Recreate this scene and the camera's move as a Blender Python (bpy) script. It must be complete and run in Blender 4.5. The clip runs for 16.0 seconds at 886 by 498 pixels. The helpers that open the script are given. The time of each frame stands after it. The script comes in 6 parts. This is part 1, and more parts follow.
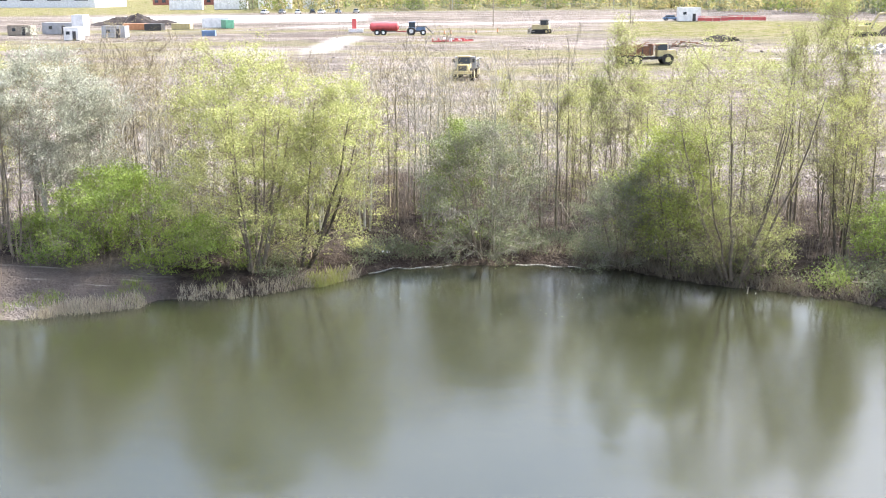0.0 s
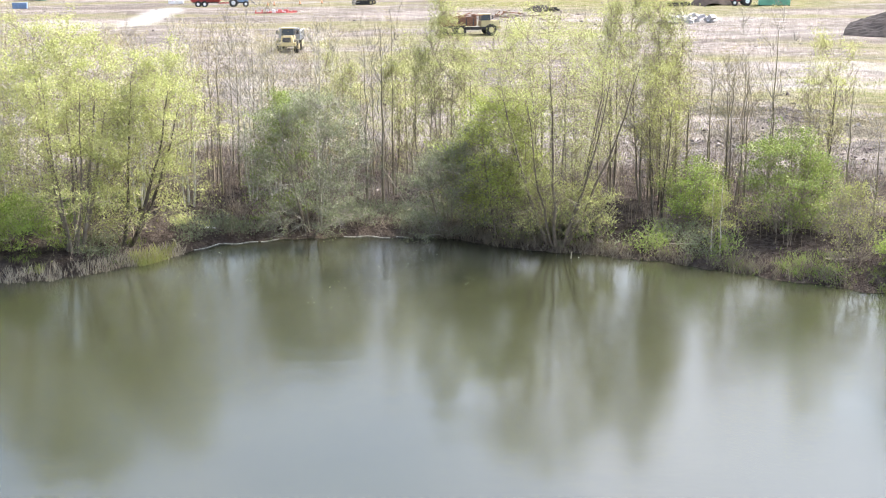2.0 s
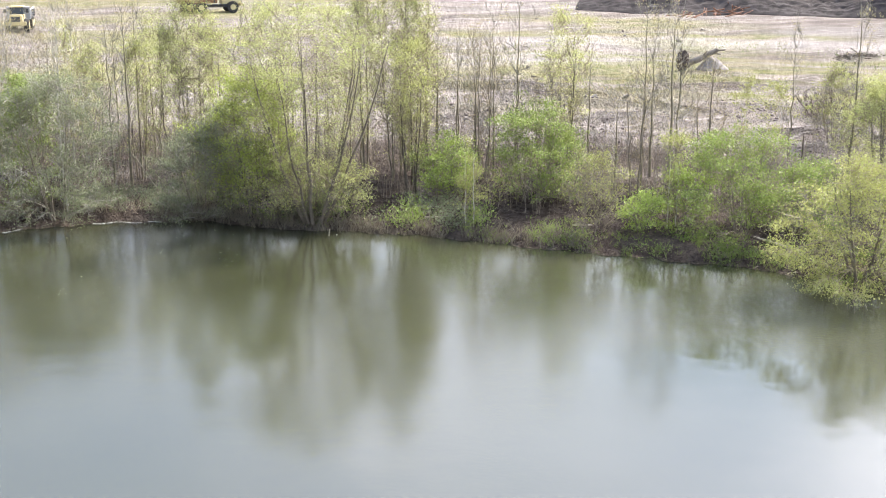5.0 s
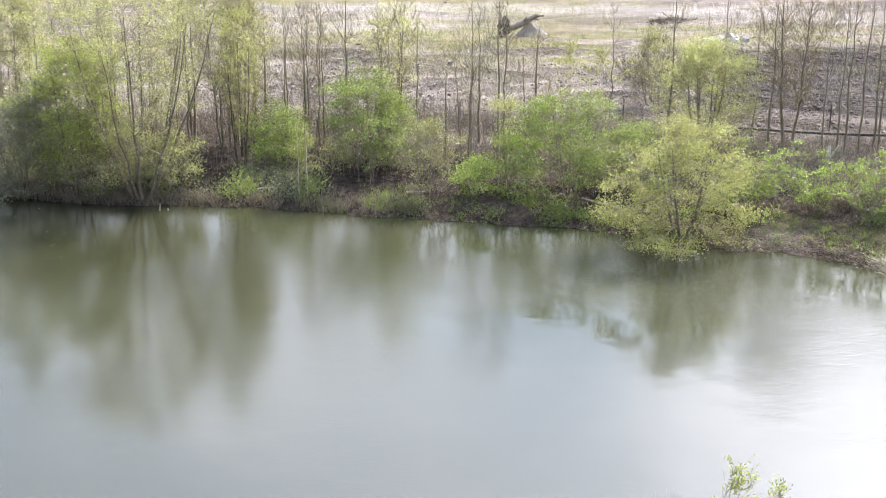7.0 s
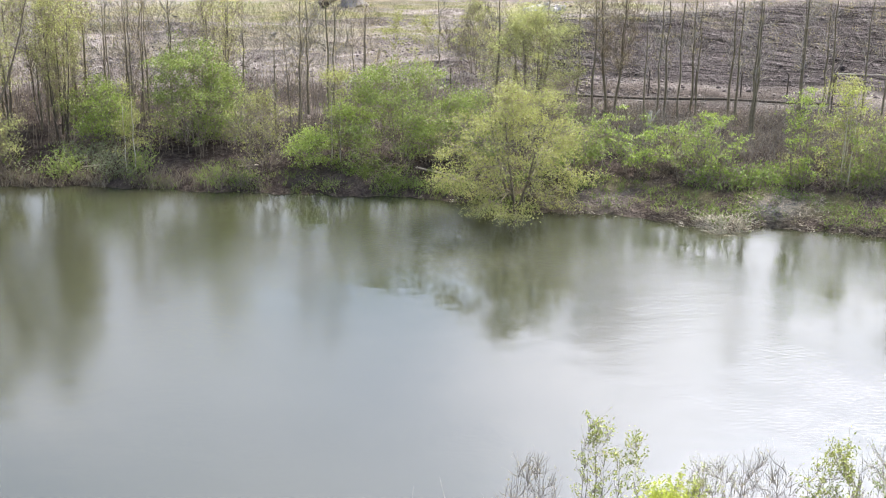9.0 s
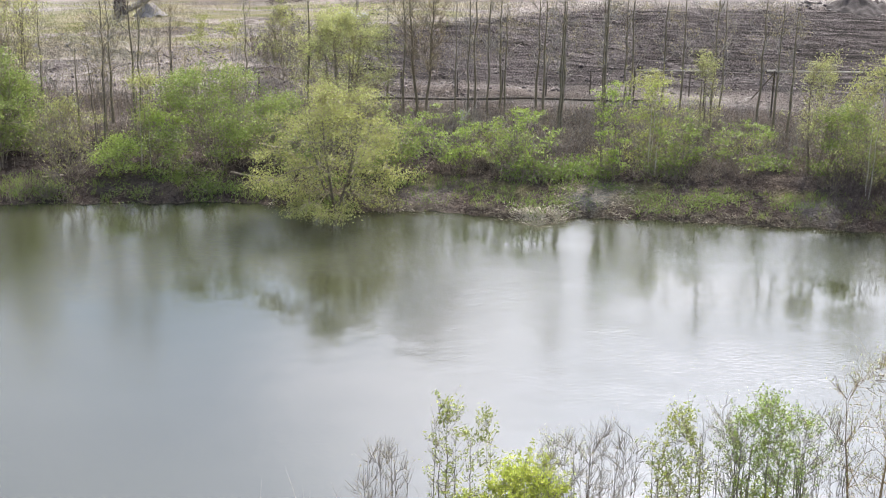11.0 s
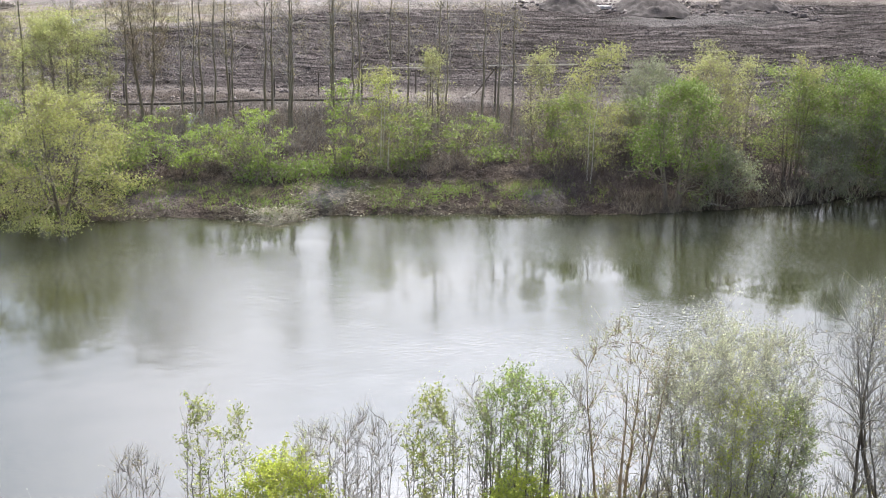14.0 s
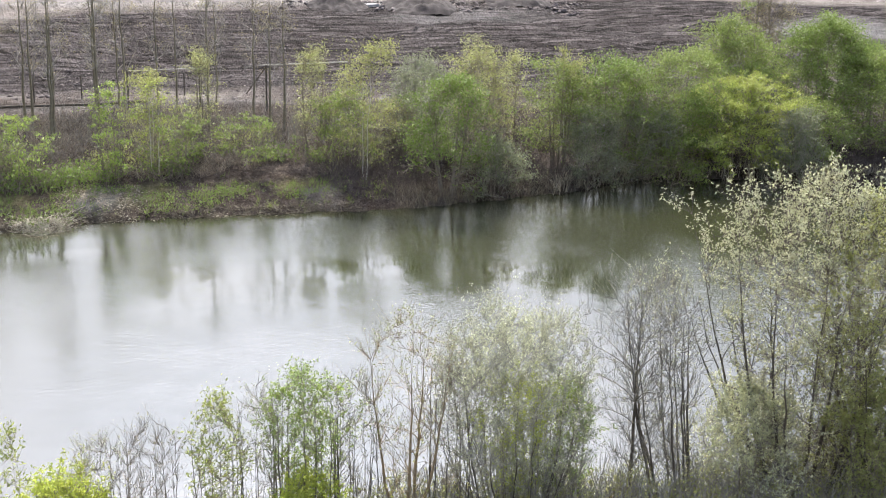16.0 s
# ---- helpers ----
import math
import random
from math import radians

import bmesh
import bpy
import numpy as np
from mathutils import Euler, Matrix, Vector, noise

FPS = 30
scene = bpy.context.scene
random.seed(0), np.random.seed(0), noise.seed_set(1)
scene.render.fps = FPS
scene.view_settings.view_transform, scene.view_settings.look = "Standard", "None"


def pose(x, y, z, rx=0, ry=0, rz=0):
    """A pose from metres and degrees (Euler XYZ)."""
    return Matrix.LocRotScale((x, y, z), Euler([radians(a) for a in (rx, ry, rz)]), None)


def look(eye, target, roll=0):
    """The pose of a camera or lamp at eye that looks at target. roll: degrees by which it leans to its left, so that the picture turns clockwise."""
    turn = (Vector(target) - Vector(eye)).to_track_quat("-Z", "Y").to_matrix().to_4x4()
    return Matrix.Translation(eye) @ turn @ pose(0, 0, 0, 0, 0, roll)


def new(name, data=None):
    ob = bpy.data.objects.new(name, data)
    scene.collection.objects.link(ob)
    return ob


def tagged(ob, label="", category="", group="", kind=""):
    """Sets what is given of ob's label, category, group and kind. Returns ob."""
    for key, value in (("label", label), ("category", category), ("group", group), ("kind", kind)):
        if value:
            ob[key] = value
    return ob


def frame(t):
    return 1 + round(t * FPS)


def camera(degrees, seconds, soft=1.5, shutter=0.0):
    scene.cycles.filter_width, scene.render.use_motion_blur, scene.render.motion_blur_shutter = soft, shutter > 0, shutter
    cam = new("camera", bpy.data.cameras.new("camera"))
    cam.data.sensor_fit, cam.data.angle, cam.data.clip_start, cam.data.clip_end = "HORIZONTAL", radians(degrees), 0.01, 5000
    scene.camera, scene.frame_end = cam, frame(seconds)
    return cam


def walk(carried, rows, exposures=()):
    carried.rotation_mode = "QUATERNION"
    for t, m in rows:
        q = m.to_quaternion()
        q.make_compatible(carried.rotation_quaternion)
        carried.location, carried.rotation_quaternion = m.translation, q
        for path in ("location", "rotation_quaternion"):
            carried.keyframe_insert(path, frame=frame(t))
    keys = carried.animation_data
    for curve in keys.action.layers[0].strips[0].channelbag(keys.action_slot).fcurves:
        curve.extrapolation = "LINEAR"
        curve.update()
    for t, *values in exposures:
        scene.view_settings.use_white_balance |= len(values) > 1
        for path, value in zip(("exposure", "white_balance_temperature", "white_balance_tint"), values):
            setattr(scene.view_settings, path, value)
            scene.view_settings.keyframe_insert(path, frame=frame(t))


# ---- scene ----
cam = camera(39.89, 16.0, soft=1.1)
PATH = [
    (0, (0.000, 0.000, 15.500), (0.000, 48.865, 4.905), -0.49),
    (0.5, (0.039, 0.037, 15.472), (1.852, 48.796, 4.553), -0.46),
    (1, (0.095, 0.065, 15.463), (3.673, 48.664, 4.269), -0.45),
    (1.5, (0.135, 0.068, 15.462), (5.391, 48.449, 3.991), -0.42),
    (2, (0.239, 0.053, 15.447), (7.040, 48.173, 3.693), -0.40),
    (2.5, (0.333, 0.076, 15.426), (8.653, 47.896, 3.422), -0.38),
    (3, (0.339, 0.126, 15.434), (10.264, 47.589, 3.241), -0.33),
    (5.5, (-0.296, 0.113, 15.485), (17.965, 44.841, 2.605), 0.03),
    (6, (-0.436, 0.102, 15.490), (19.476, 44.040, 2.340), 0.08),
    (6.5, (-0.595, 0.116, 15.518), (20.888, 43.196, 2.003), 0.15),
    (7, (-0.756, 0.149, 15.558), (22.221, 42.310, 1.613), 0.25),
    (7.5, (-0.897, 0.240, 15.595), (23.548, 41.474, 1.374), 0.32),
    (8, (-1.034, 0.361, 15.607), (24.898, 40.565, 1.073), 0.45),
    (8.5, (-1.232, 0.426, 15.574), (26.179, 39.499, 0.677), 0.56),
    (9, (-1.424, 0.508, 15.475), (27.499, 38.450, 0.510), 0.70),
    (11.5, (-2.004, 1.223, 14.525), (34.275, 32.608, 0.423), 1.07),
    (12, (-2.037, 1.240, 14.445), (35.386, 31.291, 0.426), 1.17),
    (12.5, (-2.020, 1.236, 14.422), (36.441, 29.965, 0.443), 1.16),
    (13, (-2.021, 1.234, 14.394), (37.480, 28.536, 0.458), 1.17),
    (13.5, (-2.033, 1.242, 14.365), (38.493, 27.020, 0.470), 1.23),
    (14, (-2.015, 1.281, 14.294), (39.497, 25.482, 0.469), 1.20),
    (14.5, (-1.986, 1.298, 14.250), (40.563, 23.652, 0.469), 1.29),
    (15, (-1.967, 1.281, 14.232), (41.591, 21.627, 0.492), 1.25),
    (15.5, (-1.970, 1.258, 14.210), (42.518, 19.507, 0.506), 1.26),
    (16, (-1.949, 1.256, 14.163), (43.377, 17.365, 0.523), 1.28),
]
walk(cam, [(t, look(eye, target, roll)) for t, eye, target, roll in PATH],
     exposures=[(0, 2.05), (3, 2.03), (5.5, 2.0), (8.5, 1.74), (11.5, 1.44), (13, 1.45), (16, 1.53)])

# ---- world and light ----
SUN_AZ, SUN_EL = 66.0, 48.0
world = bpy.data.worlds.new("sky")
scene.world = world
world.use_nodes = True
wn, wl = world.node_tree.nodes, world.node_tree.links
wn.clear()
sky = wn.new("ShaderNodeTexSky")
sky.sky_type, sky.sun_disc = "NISHITA", False
sky.sun_elevation, sky.sun_rotation = radians(SUN_EL), radians(SUN_AZ)
sky.air_density, sky.dust_density, sky.ozone_density = 1.2, 1.3, 2.0
wc = wn.new("ShaderNodeTexCoord")
wm = wn.new("ShaderNodeMapping")
wm.inputs["Location"].default_value, wm.inputs["Scale"].default_value = (-7.4, 5.7, 0.7), (2.2, 2.2, 5.0)
wnoise = wn.new("ShaderNodeTexNoise")
wnoise.inputs["Scale"].default_value, wnoise.inputs["Detail"].default_value = 1.5, 5.0
wramp = wn.new("ShaderNodeValToRGB")
wramp.color_ramp.elements[0].position, wramp.color_ramp.elements[1].position = 0.31, 0.71
wramp.color_ramp.elements[0].color = (0.12, 0.12, 0.12, 1)
wmix = wn.new("ShaderNodeMixRGB")
wbw = wn.new("ShaderNodeRGBToBW")
wgain = wn.new("ShaderNodeMath")
wgain.operation = "MULTIPLY_ADD"
wgain.inputs[1].default_value, wgain.inputs[2].default_value = 2.5, -0.5
wbg = wn.new("ShaderNodeBackground")
wbg.inputs["Strength"].default_value = 0.15
wout = wn.new("ShaderNodeOutputWorld")
wl.new(wc.outputs["Generated"], wm.inputs["Vector"])
wl.new(wm.outputs["Vector"], wnoise.inputs["Vector"])
wl.new(wnoise.outputs["Fac"], wramp.inputs["Fac"])
wsep = wn.new("ShaderNodeSeparateXYZ")
wthin = wn.new("ShaderNodeMapRange")
wthin.inputs["From Min"].default_value, wthin.inputs["From Max"].default_value = 0.38, 0.85
wthin.inputs["To Min"].default_value, wthin.inputs["To Max"].default_value = 1.0, 0.2
wcover = wn.new("ShaderNodeMath")
wcover.operation = "MULTIPLY"
wl.new(wc.outputs["Generated"], wsep.inputs["Vector"])
wl.new(wsep.outputs["Z"], wthin.inputs["Value"])
wl.new(wramp.outputs["Color"], wcover.inputs[0])
wl.new(wthin.outputs["Result"], wcover.inputs[1])
wl.new(wcover.outputs[0], wmix.inputs[0])
wl.new(sky.outputs["Color"], wmix.inputs[1])
wl.new(sky.outputs["Color"], wbw.inputs["Color"])
wl.new(wbw.outputs["Val"], wgain.inputs[0])
wtint = wn.new("ShaderNodeMixRGB")
wtint.blend_type, wtint.inputs[0].default_value, wtint.inputs[2].default_value = "MULTIPLY", 1.0, (1.01, 1.0, 1.10, 1)
wl.new(wgain.outputs[0], wtint.inputs[1])
wl.new(wtint.outputs[0], wmix.inputs[2])
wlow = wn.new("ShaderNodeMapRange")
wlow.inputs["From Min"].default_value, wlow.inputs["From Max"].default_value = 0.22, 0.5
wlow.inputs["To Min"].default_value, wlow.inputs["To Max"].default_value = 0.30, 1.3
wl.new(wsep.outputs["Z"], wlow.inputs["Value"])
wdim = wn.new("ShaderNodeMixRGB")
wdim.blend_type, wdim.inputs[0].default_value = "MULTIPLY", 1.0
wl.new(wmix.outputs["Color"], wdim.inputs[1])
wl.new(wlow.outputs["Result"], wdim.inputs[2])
# thin cloud is brighter round the sun
sun_way = Vector((math.sin(radians(SUN_AZ)) * math.cos(radians(SUN_EL)), math.cos(radians(SUN_AZ)) * math.cos(radians(SUN_EL)), math.sin(radians(SUN_EL))))
wdot = wn.new("ShaderNodeVectorMath")
wdot.operation = "DOT_PRODUCT"
wdot.inputs[1].default_value = sun_way
wl.new(wc.outputs["Generated"], wdot.inputs[0])
whalo = wn.new("ShaderNodeMapRange")
whalo.interpolation_type = "SMOOTHSTEP"
whalo.inputs["From Min"].default_value, whalo.inputs["From Max"].default_value = 0.87, 0.985
whalo.inputs["To Min"].default_value, whalo.inputs["To Max"].default_value = 1.0, 2.1
wl.new(wdot.outputs["Value"], whalo.inputs["Value"])
wglow = wn.new("ShaderNodeMixRGB")
wglow.blend_type, wglow.inputs[0].default_value = "MULTIPLY", 1.0
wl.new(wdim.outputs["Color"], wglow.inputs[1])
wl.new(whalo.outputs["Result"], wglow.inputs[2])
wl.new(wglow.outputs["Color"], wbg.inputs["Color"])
wl.new(wbg.outputs["Background"], wout.inputs["Surface"])

sun = new("sun", bpy.data.lights.new("sun", "SUN"))
sun.data.energy, sun.data.angle, sun.data.color = 3.9, radians(1.6), (1.0, 0.925, 0.80)
sun.rotation_mode = "QUATERNION"
sun.rotation_quaternion = sun_way.to_track_quat("Z", "Y")
sun.location = (60, -20, 90)


# ---- materials ----
def nodes_of(name):
    m = bpy.data.materials.new(name)
    m.use_nodes = True
    n, l = m.node_tree.nodes, m.node_tree.links
    n.clear()
    return m, n, l, n.new("ShaderNodeOutputMaterial")


def mixed(n, l, fac, a, b):
    m = n.new("ShaderNodeMixRGB")
    for sock, v in ((m.inputs[0], fac), (m.inputs[1], a), (m.inputs[2], b)):
        if isinstance(v, (int, float)):
            sock.default_value = v
        elif isinstance(v, tuple):
            sock.default_value = (*v, 1)
        else:
            l.new(v, sock)
    return m.outputs[0]


def noise_fac(n, l, scale, lo, hi, detail=4.0, stretch=None, turn=0):
    c = n.new("ShaderNodeTexCoord")
    vec = c.outputs["Object"]
    if stretch:
        mp = n.new("ShaderNodeMapping")
        mp.vector_type = "TEXTURE" if turn else "POINT"
        mp.inputs["Rotation"].default_value = (0, 0, radians(-turn))
        mp.inputs["Scale"].default_value = tuple(1 / v for v in stretch) if turn else stretch
        l.new(vec, mp.inputs["Vector"])
        vec = mp.outputs["Vector"]
    t = n.new("ShaderNodeTexNoise")
    t.inputs["Scale"].default_value, t.inputs["Detail"].default_value = scale, detail
    l.new(vec, t.inputs["Vector"])
    r = n.new("ShaderNodeMapRange")
    r.inputs["From Min"].default_value, r.inputs["From Max"].default_value = lo, hi
    l.new(t.outputs["Fac"], r.inputs["Value"])
    return r.outputs["Result"]


def surface(name, a, b, scale=3.0, rough=0.85, metal=0.0, bump=0.3, fine=40.0, third=None):
    """Two colours in patches, a finer grain, relief from the grain."""
    m, n, l, out = nodes_of(name)
    p = n.new("ShaderNodeBsdfPrincipled")
    col = mixed(n, l, noise_fac(n, l, scale, 0.38, 0.62), a, b)
    grain = noise_fac(n, l, fine, 0.3, 0.7, 3.0)
    dark = tuple(v * 0.7 for v in a)
    f = n.new("ShaderNodeMath")
    f.operation = "MULTIPLY"
    f.inputs[1].default_value = 0.45
    l.new(grain, f.inputs[0])
    col = mixed(n, l, f.outputs[0], col, third or dark)
    l.new(col, p.inputs["Base Color"])
    p.inputs["Roughness"].default_value, p.inputs["Metallic"].default_value = rough, metal
    if rough > 0.75:
        p.inputs["Specular IOR Level"].default_value = 0.12
    bp = n.new("ShaderNodeBump")
    bp.inputs["Strength"].default_value, bp.inputs["Distance"].default_value = bump, 0.02
    l.new(grain, bp.inputs["Height"])
    l.new(bp.outputs["Normal"], p.inputs["Normal"])
    l.new(p.outputs[0], out.inputs["Surface"])
    return m


def leafy(name, a, b, c, glow=0.5, rough=0.55):
    """Thin leaves: each its own shade, light shining through."""
    m, n, l, out = nodes_of(name)
    g = n.new("ShaderNodeNewGeometry")
    r = n.new("ShaderNodeValToRGB")
    e = r.color_ramp.elements
    e[0].position, e[0].color = 0.0, (*a, 1)
    e[1].position, e[1].color = 1.0, (*c, 1)
    k = e.new(0.5)
    k.color = (*b, 1)
    l.new(g.outputs["Random Per Island"], r.inputs["Fac"])
    col = mixed(n, l, noise_fac(n, l, 1.1, 0.42, 0.62), r.outputs["Color"], tuple(0.72 * v for v in b))
    p = n.new("ShaderNodeBsdfPrincipled")
    p.inputs["Roughness"].default_value, p.inputs["Specular IOR Level"].default_value = rough + 0.12, 0.22
    l.new(col, p.inputs["Base Color"])
    t = n.new("ShaderNodeBsdfTranslucent")
    l.new(col, t.inputs["Color"])
    mx = n.new("ShaderNodeMixShader")
    mx.inputs[0].default_value = glow
    l.new(p.outputs[0], mx.inputs[1])
    l.new(t.outputs[0], mx.inputs[2])
    l.new(mx.outputs[0], out.inputs["Surface"])
    return m


BARK = surface("bark_grey_brown", (0.20, 0.17, 0.13), (0.13, 0.11, 0.085), 4, 0.9, fine=25, third=(0.07, 0.06, 0.045))
BARK_PALE = surface("bark_pale", (0.48, 0.45, 0.38), (0.34, 0.32, 0.27), 3, 0.85, fine=18, third=(0.12, 0.11, 0.09))
BARK_SLIM = surface("bark_slim", (0.31, 0.27, 0.20), (0.22, 0.19, 0.14), 4, 0.9, fine=25, third=(0.13, 0.11, 0.085))
BARK_OLIVE = surface("bark_olive", (0.20, 0.175, 0.115), (0.14, 0.122, 0.085), 4, 0.9, fine=25, third=(0.075, 0.065, 0.045))
BARK_DARK = surface("bark_dark", (0.10, 0.085, 0.065), (0.065, 0.055, 0.045), 4, 0.9, fine=25)
BARK_WARM = surface("bark_warm", (0.34, 0.25, 0.14), (0.24, 0.19, 0.12), 4, 0.85, fine=25, third=(0.11, 0.09, 0.06))
TWIG = surface("twig", (0.25, 0.21, 0.155), (0.18, 0.15, 0.115), 5, 0.85, fine=30)
TWIG_WARM = surface("twig_warm", (0.33, 0.25, 0.15), (0.25, 0.19, 0.12), 5, 0.85, fine=30)
TWIG_DARK = surface("twig_dark", (0.11, 0.085, 0.08), (0.07, 0.055, 0.05), 5, 0.85, fine=30)
TWIG_LIGHT = surface("twig_light", (0.40, 0.37, 0.31), (0.29, 0.265, 0.22), 5, 0.85, fine=30)
TWIG_GREY = surface("twig_grey", (0.27, 0.25, 0.21), (0.19, 0.175, 0.15), 5, 0.85, fine=30)
LEAF = {
    "silver": leafy("leaf_silver", (0.37, 0.37, 0.30), (0.29, 0.30, 0.22), (0.47, 0.465, 0.40), 0.36),
    "yellow": leafy("leaf_yellow_green", (0.38, 0.395, 0.125), (0.45, 0.455, 0.17), (0.30, 0.33, 0.095), 0.42),
    "willow": leafy("leaf_willow", (0.34, 0.36, 0.125), (0.42, 0.43, 0.17), (0.25, 0.285, 0.085), 0.40),
    "green": leafy("leaf_green", (0.125, 0.18, 0.036), (0.18, 0.24, 0.054), (0.075, 0.115, 0.025), 0.34),
    "bright": leafy("leaf_bright", (0.215, 0.30, 0.058), (0.295, 0.37, 0.088), (0.115, 0.175, 0.038), 0.38),
    "freshgreen": leafy("leaf_fresh_green", (0.27, 0.32, 0.065), (0.35, 0.385, 0.10), (0.18, 0.225, 0.045), 0.40),
    "mid": leafy("leaf_mid_green", (0.175, 0.235, 0.058), (0.24, 0.29, 0.08), (0.105, 0.15, 0.036), 0.36),
    "yellowlime": leafy("leaf_lime", (0.36, 0.42, 0.06), (0.44, 0.48, 0.09), (0.27, 0.34, 0.045), 0.5),
    "olive": leafy("leaf_olive", (0.25, 0.275, 0.085), (0.33, 0.335, 0.12), (0.18, 0.21, 0.06), 0.5),
    "olivepale": leafy("leaf_pale_olive", (0.40, 0.415, 0.23), (0.50, 0.505, 0.31), (0.29, 0.315, 0.15), 0.48),
    "grey": leafy("leaf_grey_green", (0.17, 0.19, 0.10), (0.23, 0.245, 0.145), (0.11, 0.13, 0.062), 0.45),
    "bud": leafy("leaf_bud", (0.34, 0.28, 0.13), (0.40, 0.36, 0.16), (0.24, 0.19, 0.10), 0.44),
    "catkin": leafy("leaf_catkin", (0.33, 0.335, 0.185), (0.42, 0.415, 0.26), (0.23, 0.245, 0.11), 0.4),
    "catkinpale": leafy("leaf_pale_catkin", (0.38, 0.395, 0.235), (0.48, 0.485, 0.33), (0.27, 0.29, 0.15), 0.45),
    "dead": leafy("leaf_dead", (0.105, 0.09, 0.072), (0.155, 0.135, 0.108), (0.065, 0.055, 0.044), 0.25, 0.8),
    "strawdim": leafy("blade_dull_straw", (0.30, 0.26, 0.19), (0.39, 0.345, 0.26), (0.20, 0.17, 0.12), 0.3, 0.75),
    "straw": leafy("blade_straw", (0.42, 0.38, 0.29), (0.54, 0.50, 0.40), (0.28, 0.245, 0.18), 0.3, 0.75),
    "reed": leafy("blade_reed", (0.14, 0.12, 0.086), (0.20, 0.175, 0.13), (0.085, 0.072, 0.052), 0.3, 0.75),
    "grass": leafy("blade_grass", (0.15, 0.20, 0.05), (0.20, 0.24, 0.07), (0.10, 0.15, 0.03), 0.49),
}


def ground_material():
    m, n, l, out = nodes_of("ground_earth")

    def zone(name):
        a = n.new("ShaderNodeAttribute")
        a.attribute_name = name
        return a.outputs["Fac"]

    mud = mixed(n, l, noise_fac(n, l, 0.12, 0.40, 0.62, 6, (1, 2.2, 1)), (0.31, 0.27, 0.238), (0.18, 0.153, 0.134))
    mud = mixed(n, l, noise_fac(n, l, 0.5, 0.52, 0.66, 5), mud, (0.35, 0.315, 0.285))
    mud = mixed(n, l, noise_fac(n, l, 0.045, 0.46, 0.60, 5, (0.5, 2.5, 1)), mud, (0.17, 0.143, 0.127))
    mud = mixed(n, l, noise_fac(n, l, 0.9, 0.60, 0.70, 6, (0.25, 2.0, 1)), mud, (0.41, 0.375, 0.34))
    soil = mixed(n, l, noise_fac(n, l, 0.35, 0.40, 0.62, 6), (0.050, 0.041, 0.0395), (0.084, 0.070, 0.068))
    # streaks put wet glints (pale) and furrow shade (near-black) into the soil colour
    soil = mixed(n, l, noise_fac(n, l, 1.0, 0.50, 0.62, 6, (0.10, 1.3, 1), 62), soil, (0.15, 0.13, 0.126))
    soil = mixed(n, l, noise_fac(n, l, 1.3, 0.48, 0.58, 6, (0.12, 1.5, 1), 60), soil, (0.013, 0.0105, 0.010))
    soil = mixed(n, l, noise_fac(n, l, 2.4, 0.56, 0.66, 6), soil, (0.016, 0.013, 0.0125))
    litter = mixed(n, l, noise_fac(n, l, 1.6, 0.40, 0.60, 6), (0.042, 0.032, 0.027), (0.09, 0.071, 0.059))
    litter = mixed(n, l, noise_fac(n, l, 4.5, 0.55, 0.64, 6), litter, (0.028, 0.021, 0.018))
    litter = mixed(n, l, noise_fac(n, l, 6.0, 0.60, 0.68, 4), litter, (0.14, 0.115, 0.094))
    grass = mixed(n, l, noise_fac(n, l, 0.8, 0.38, 0.62, 5), (0.15, 0.155, 0.050), (0.24, 0.225, 0.10))
    grass = mixed(n, l, noise_fac(n, l, 0.3, 0.46, 0.62, 5), grass, (0.27, 0.235, 0.145))
    pale = mixed(n, l, noise_fac(n, l, 0.25, 0.38, 0.62, 5), (0.62, 0.60, 0.57), (0.48, 0.46, 0.44))
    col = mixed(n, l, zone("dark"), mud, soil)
    col = mixed(n, l, zone("litter"), col, litter)
    col = mixed(n, l, zone("grass"), col, grass)
    col = mixed(n, l, zone("pale"), col, pale)
    grain = noise_fac(n, l, 9, 0.3, 0.7, 6)
    f = n.new("ShaderNodeMath")
    f.operation = "MULTIPLY"
    f.inputs[1].default_value = 0.4
    l.new(grain, f.inputs[0])
    col = mixed(n, l, f.outputs[0], col, (0.05, 0.042, 0.035))
    p = n.new("ShaderNodeBsdfPrincipled")
    l.new(col, p.inputs["Base Color"])
    p.inputs["Specular IOR Level"].default_value = 0.02
    gloss = n.new("ShaderNodeMapRange")
    gloss.inputs["To Min"].default_value, gloss.inputs["To Max"].default_value = 0.95, 0.85
    l.new(zone("dark"), gloss.inputs["Value"])
    l.new(gloss.outputs["Result"], p.inputs["Roughness"])
    bp = n.new("ShaderNodeBump")
    bp.inputs["Strength"].default_value, bp.inputs["Distance"].default_value = 1.0, 0.3
    clod = noise_fac(n, l, 1.4, 0.3, 0.7, 6)
    both = n.new("ShaderNodeMath")
    both.operation = "MULTIPLY_ADD"
    both.inputs[1].default_value = 1.6
    l.new(clod, both.inputs[0])
    l.new(grain, both.inputs[2])
    l.new(both.outputs[0], bp.inputs["Height"])
    l.new(bp.outputs["Normal"], p.inputs["Normal"])
    l.new(p.outputs[0], out.inputs["Surface"])
    return m


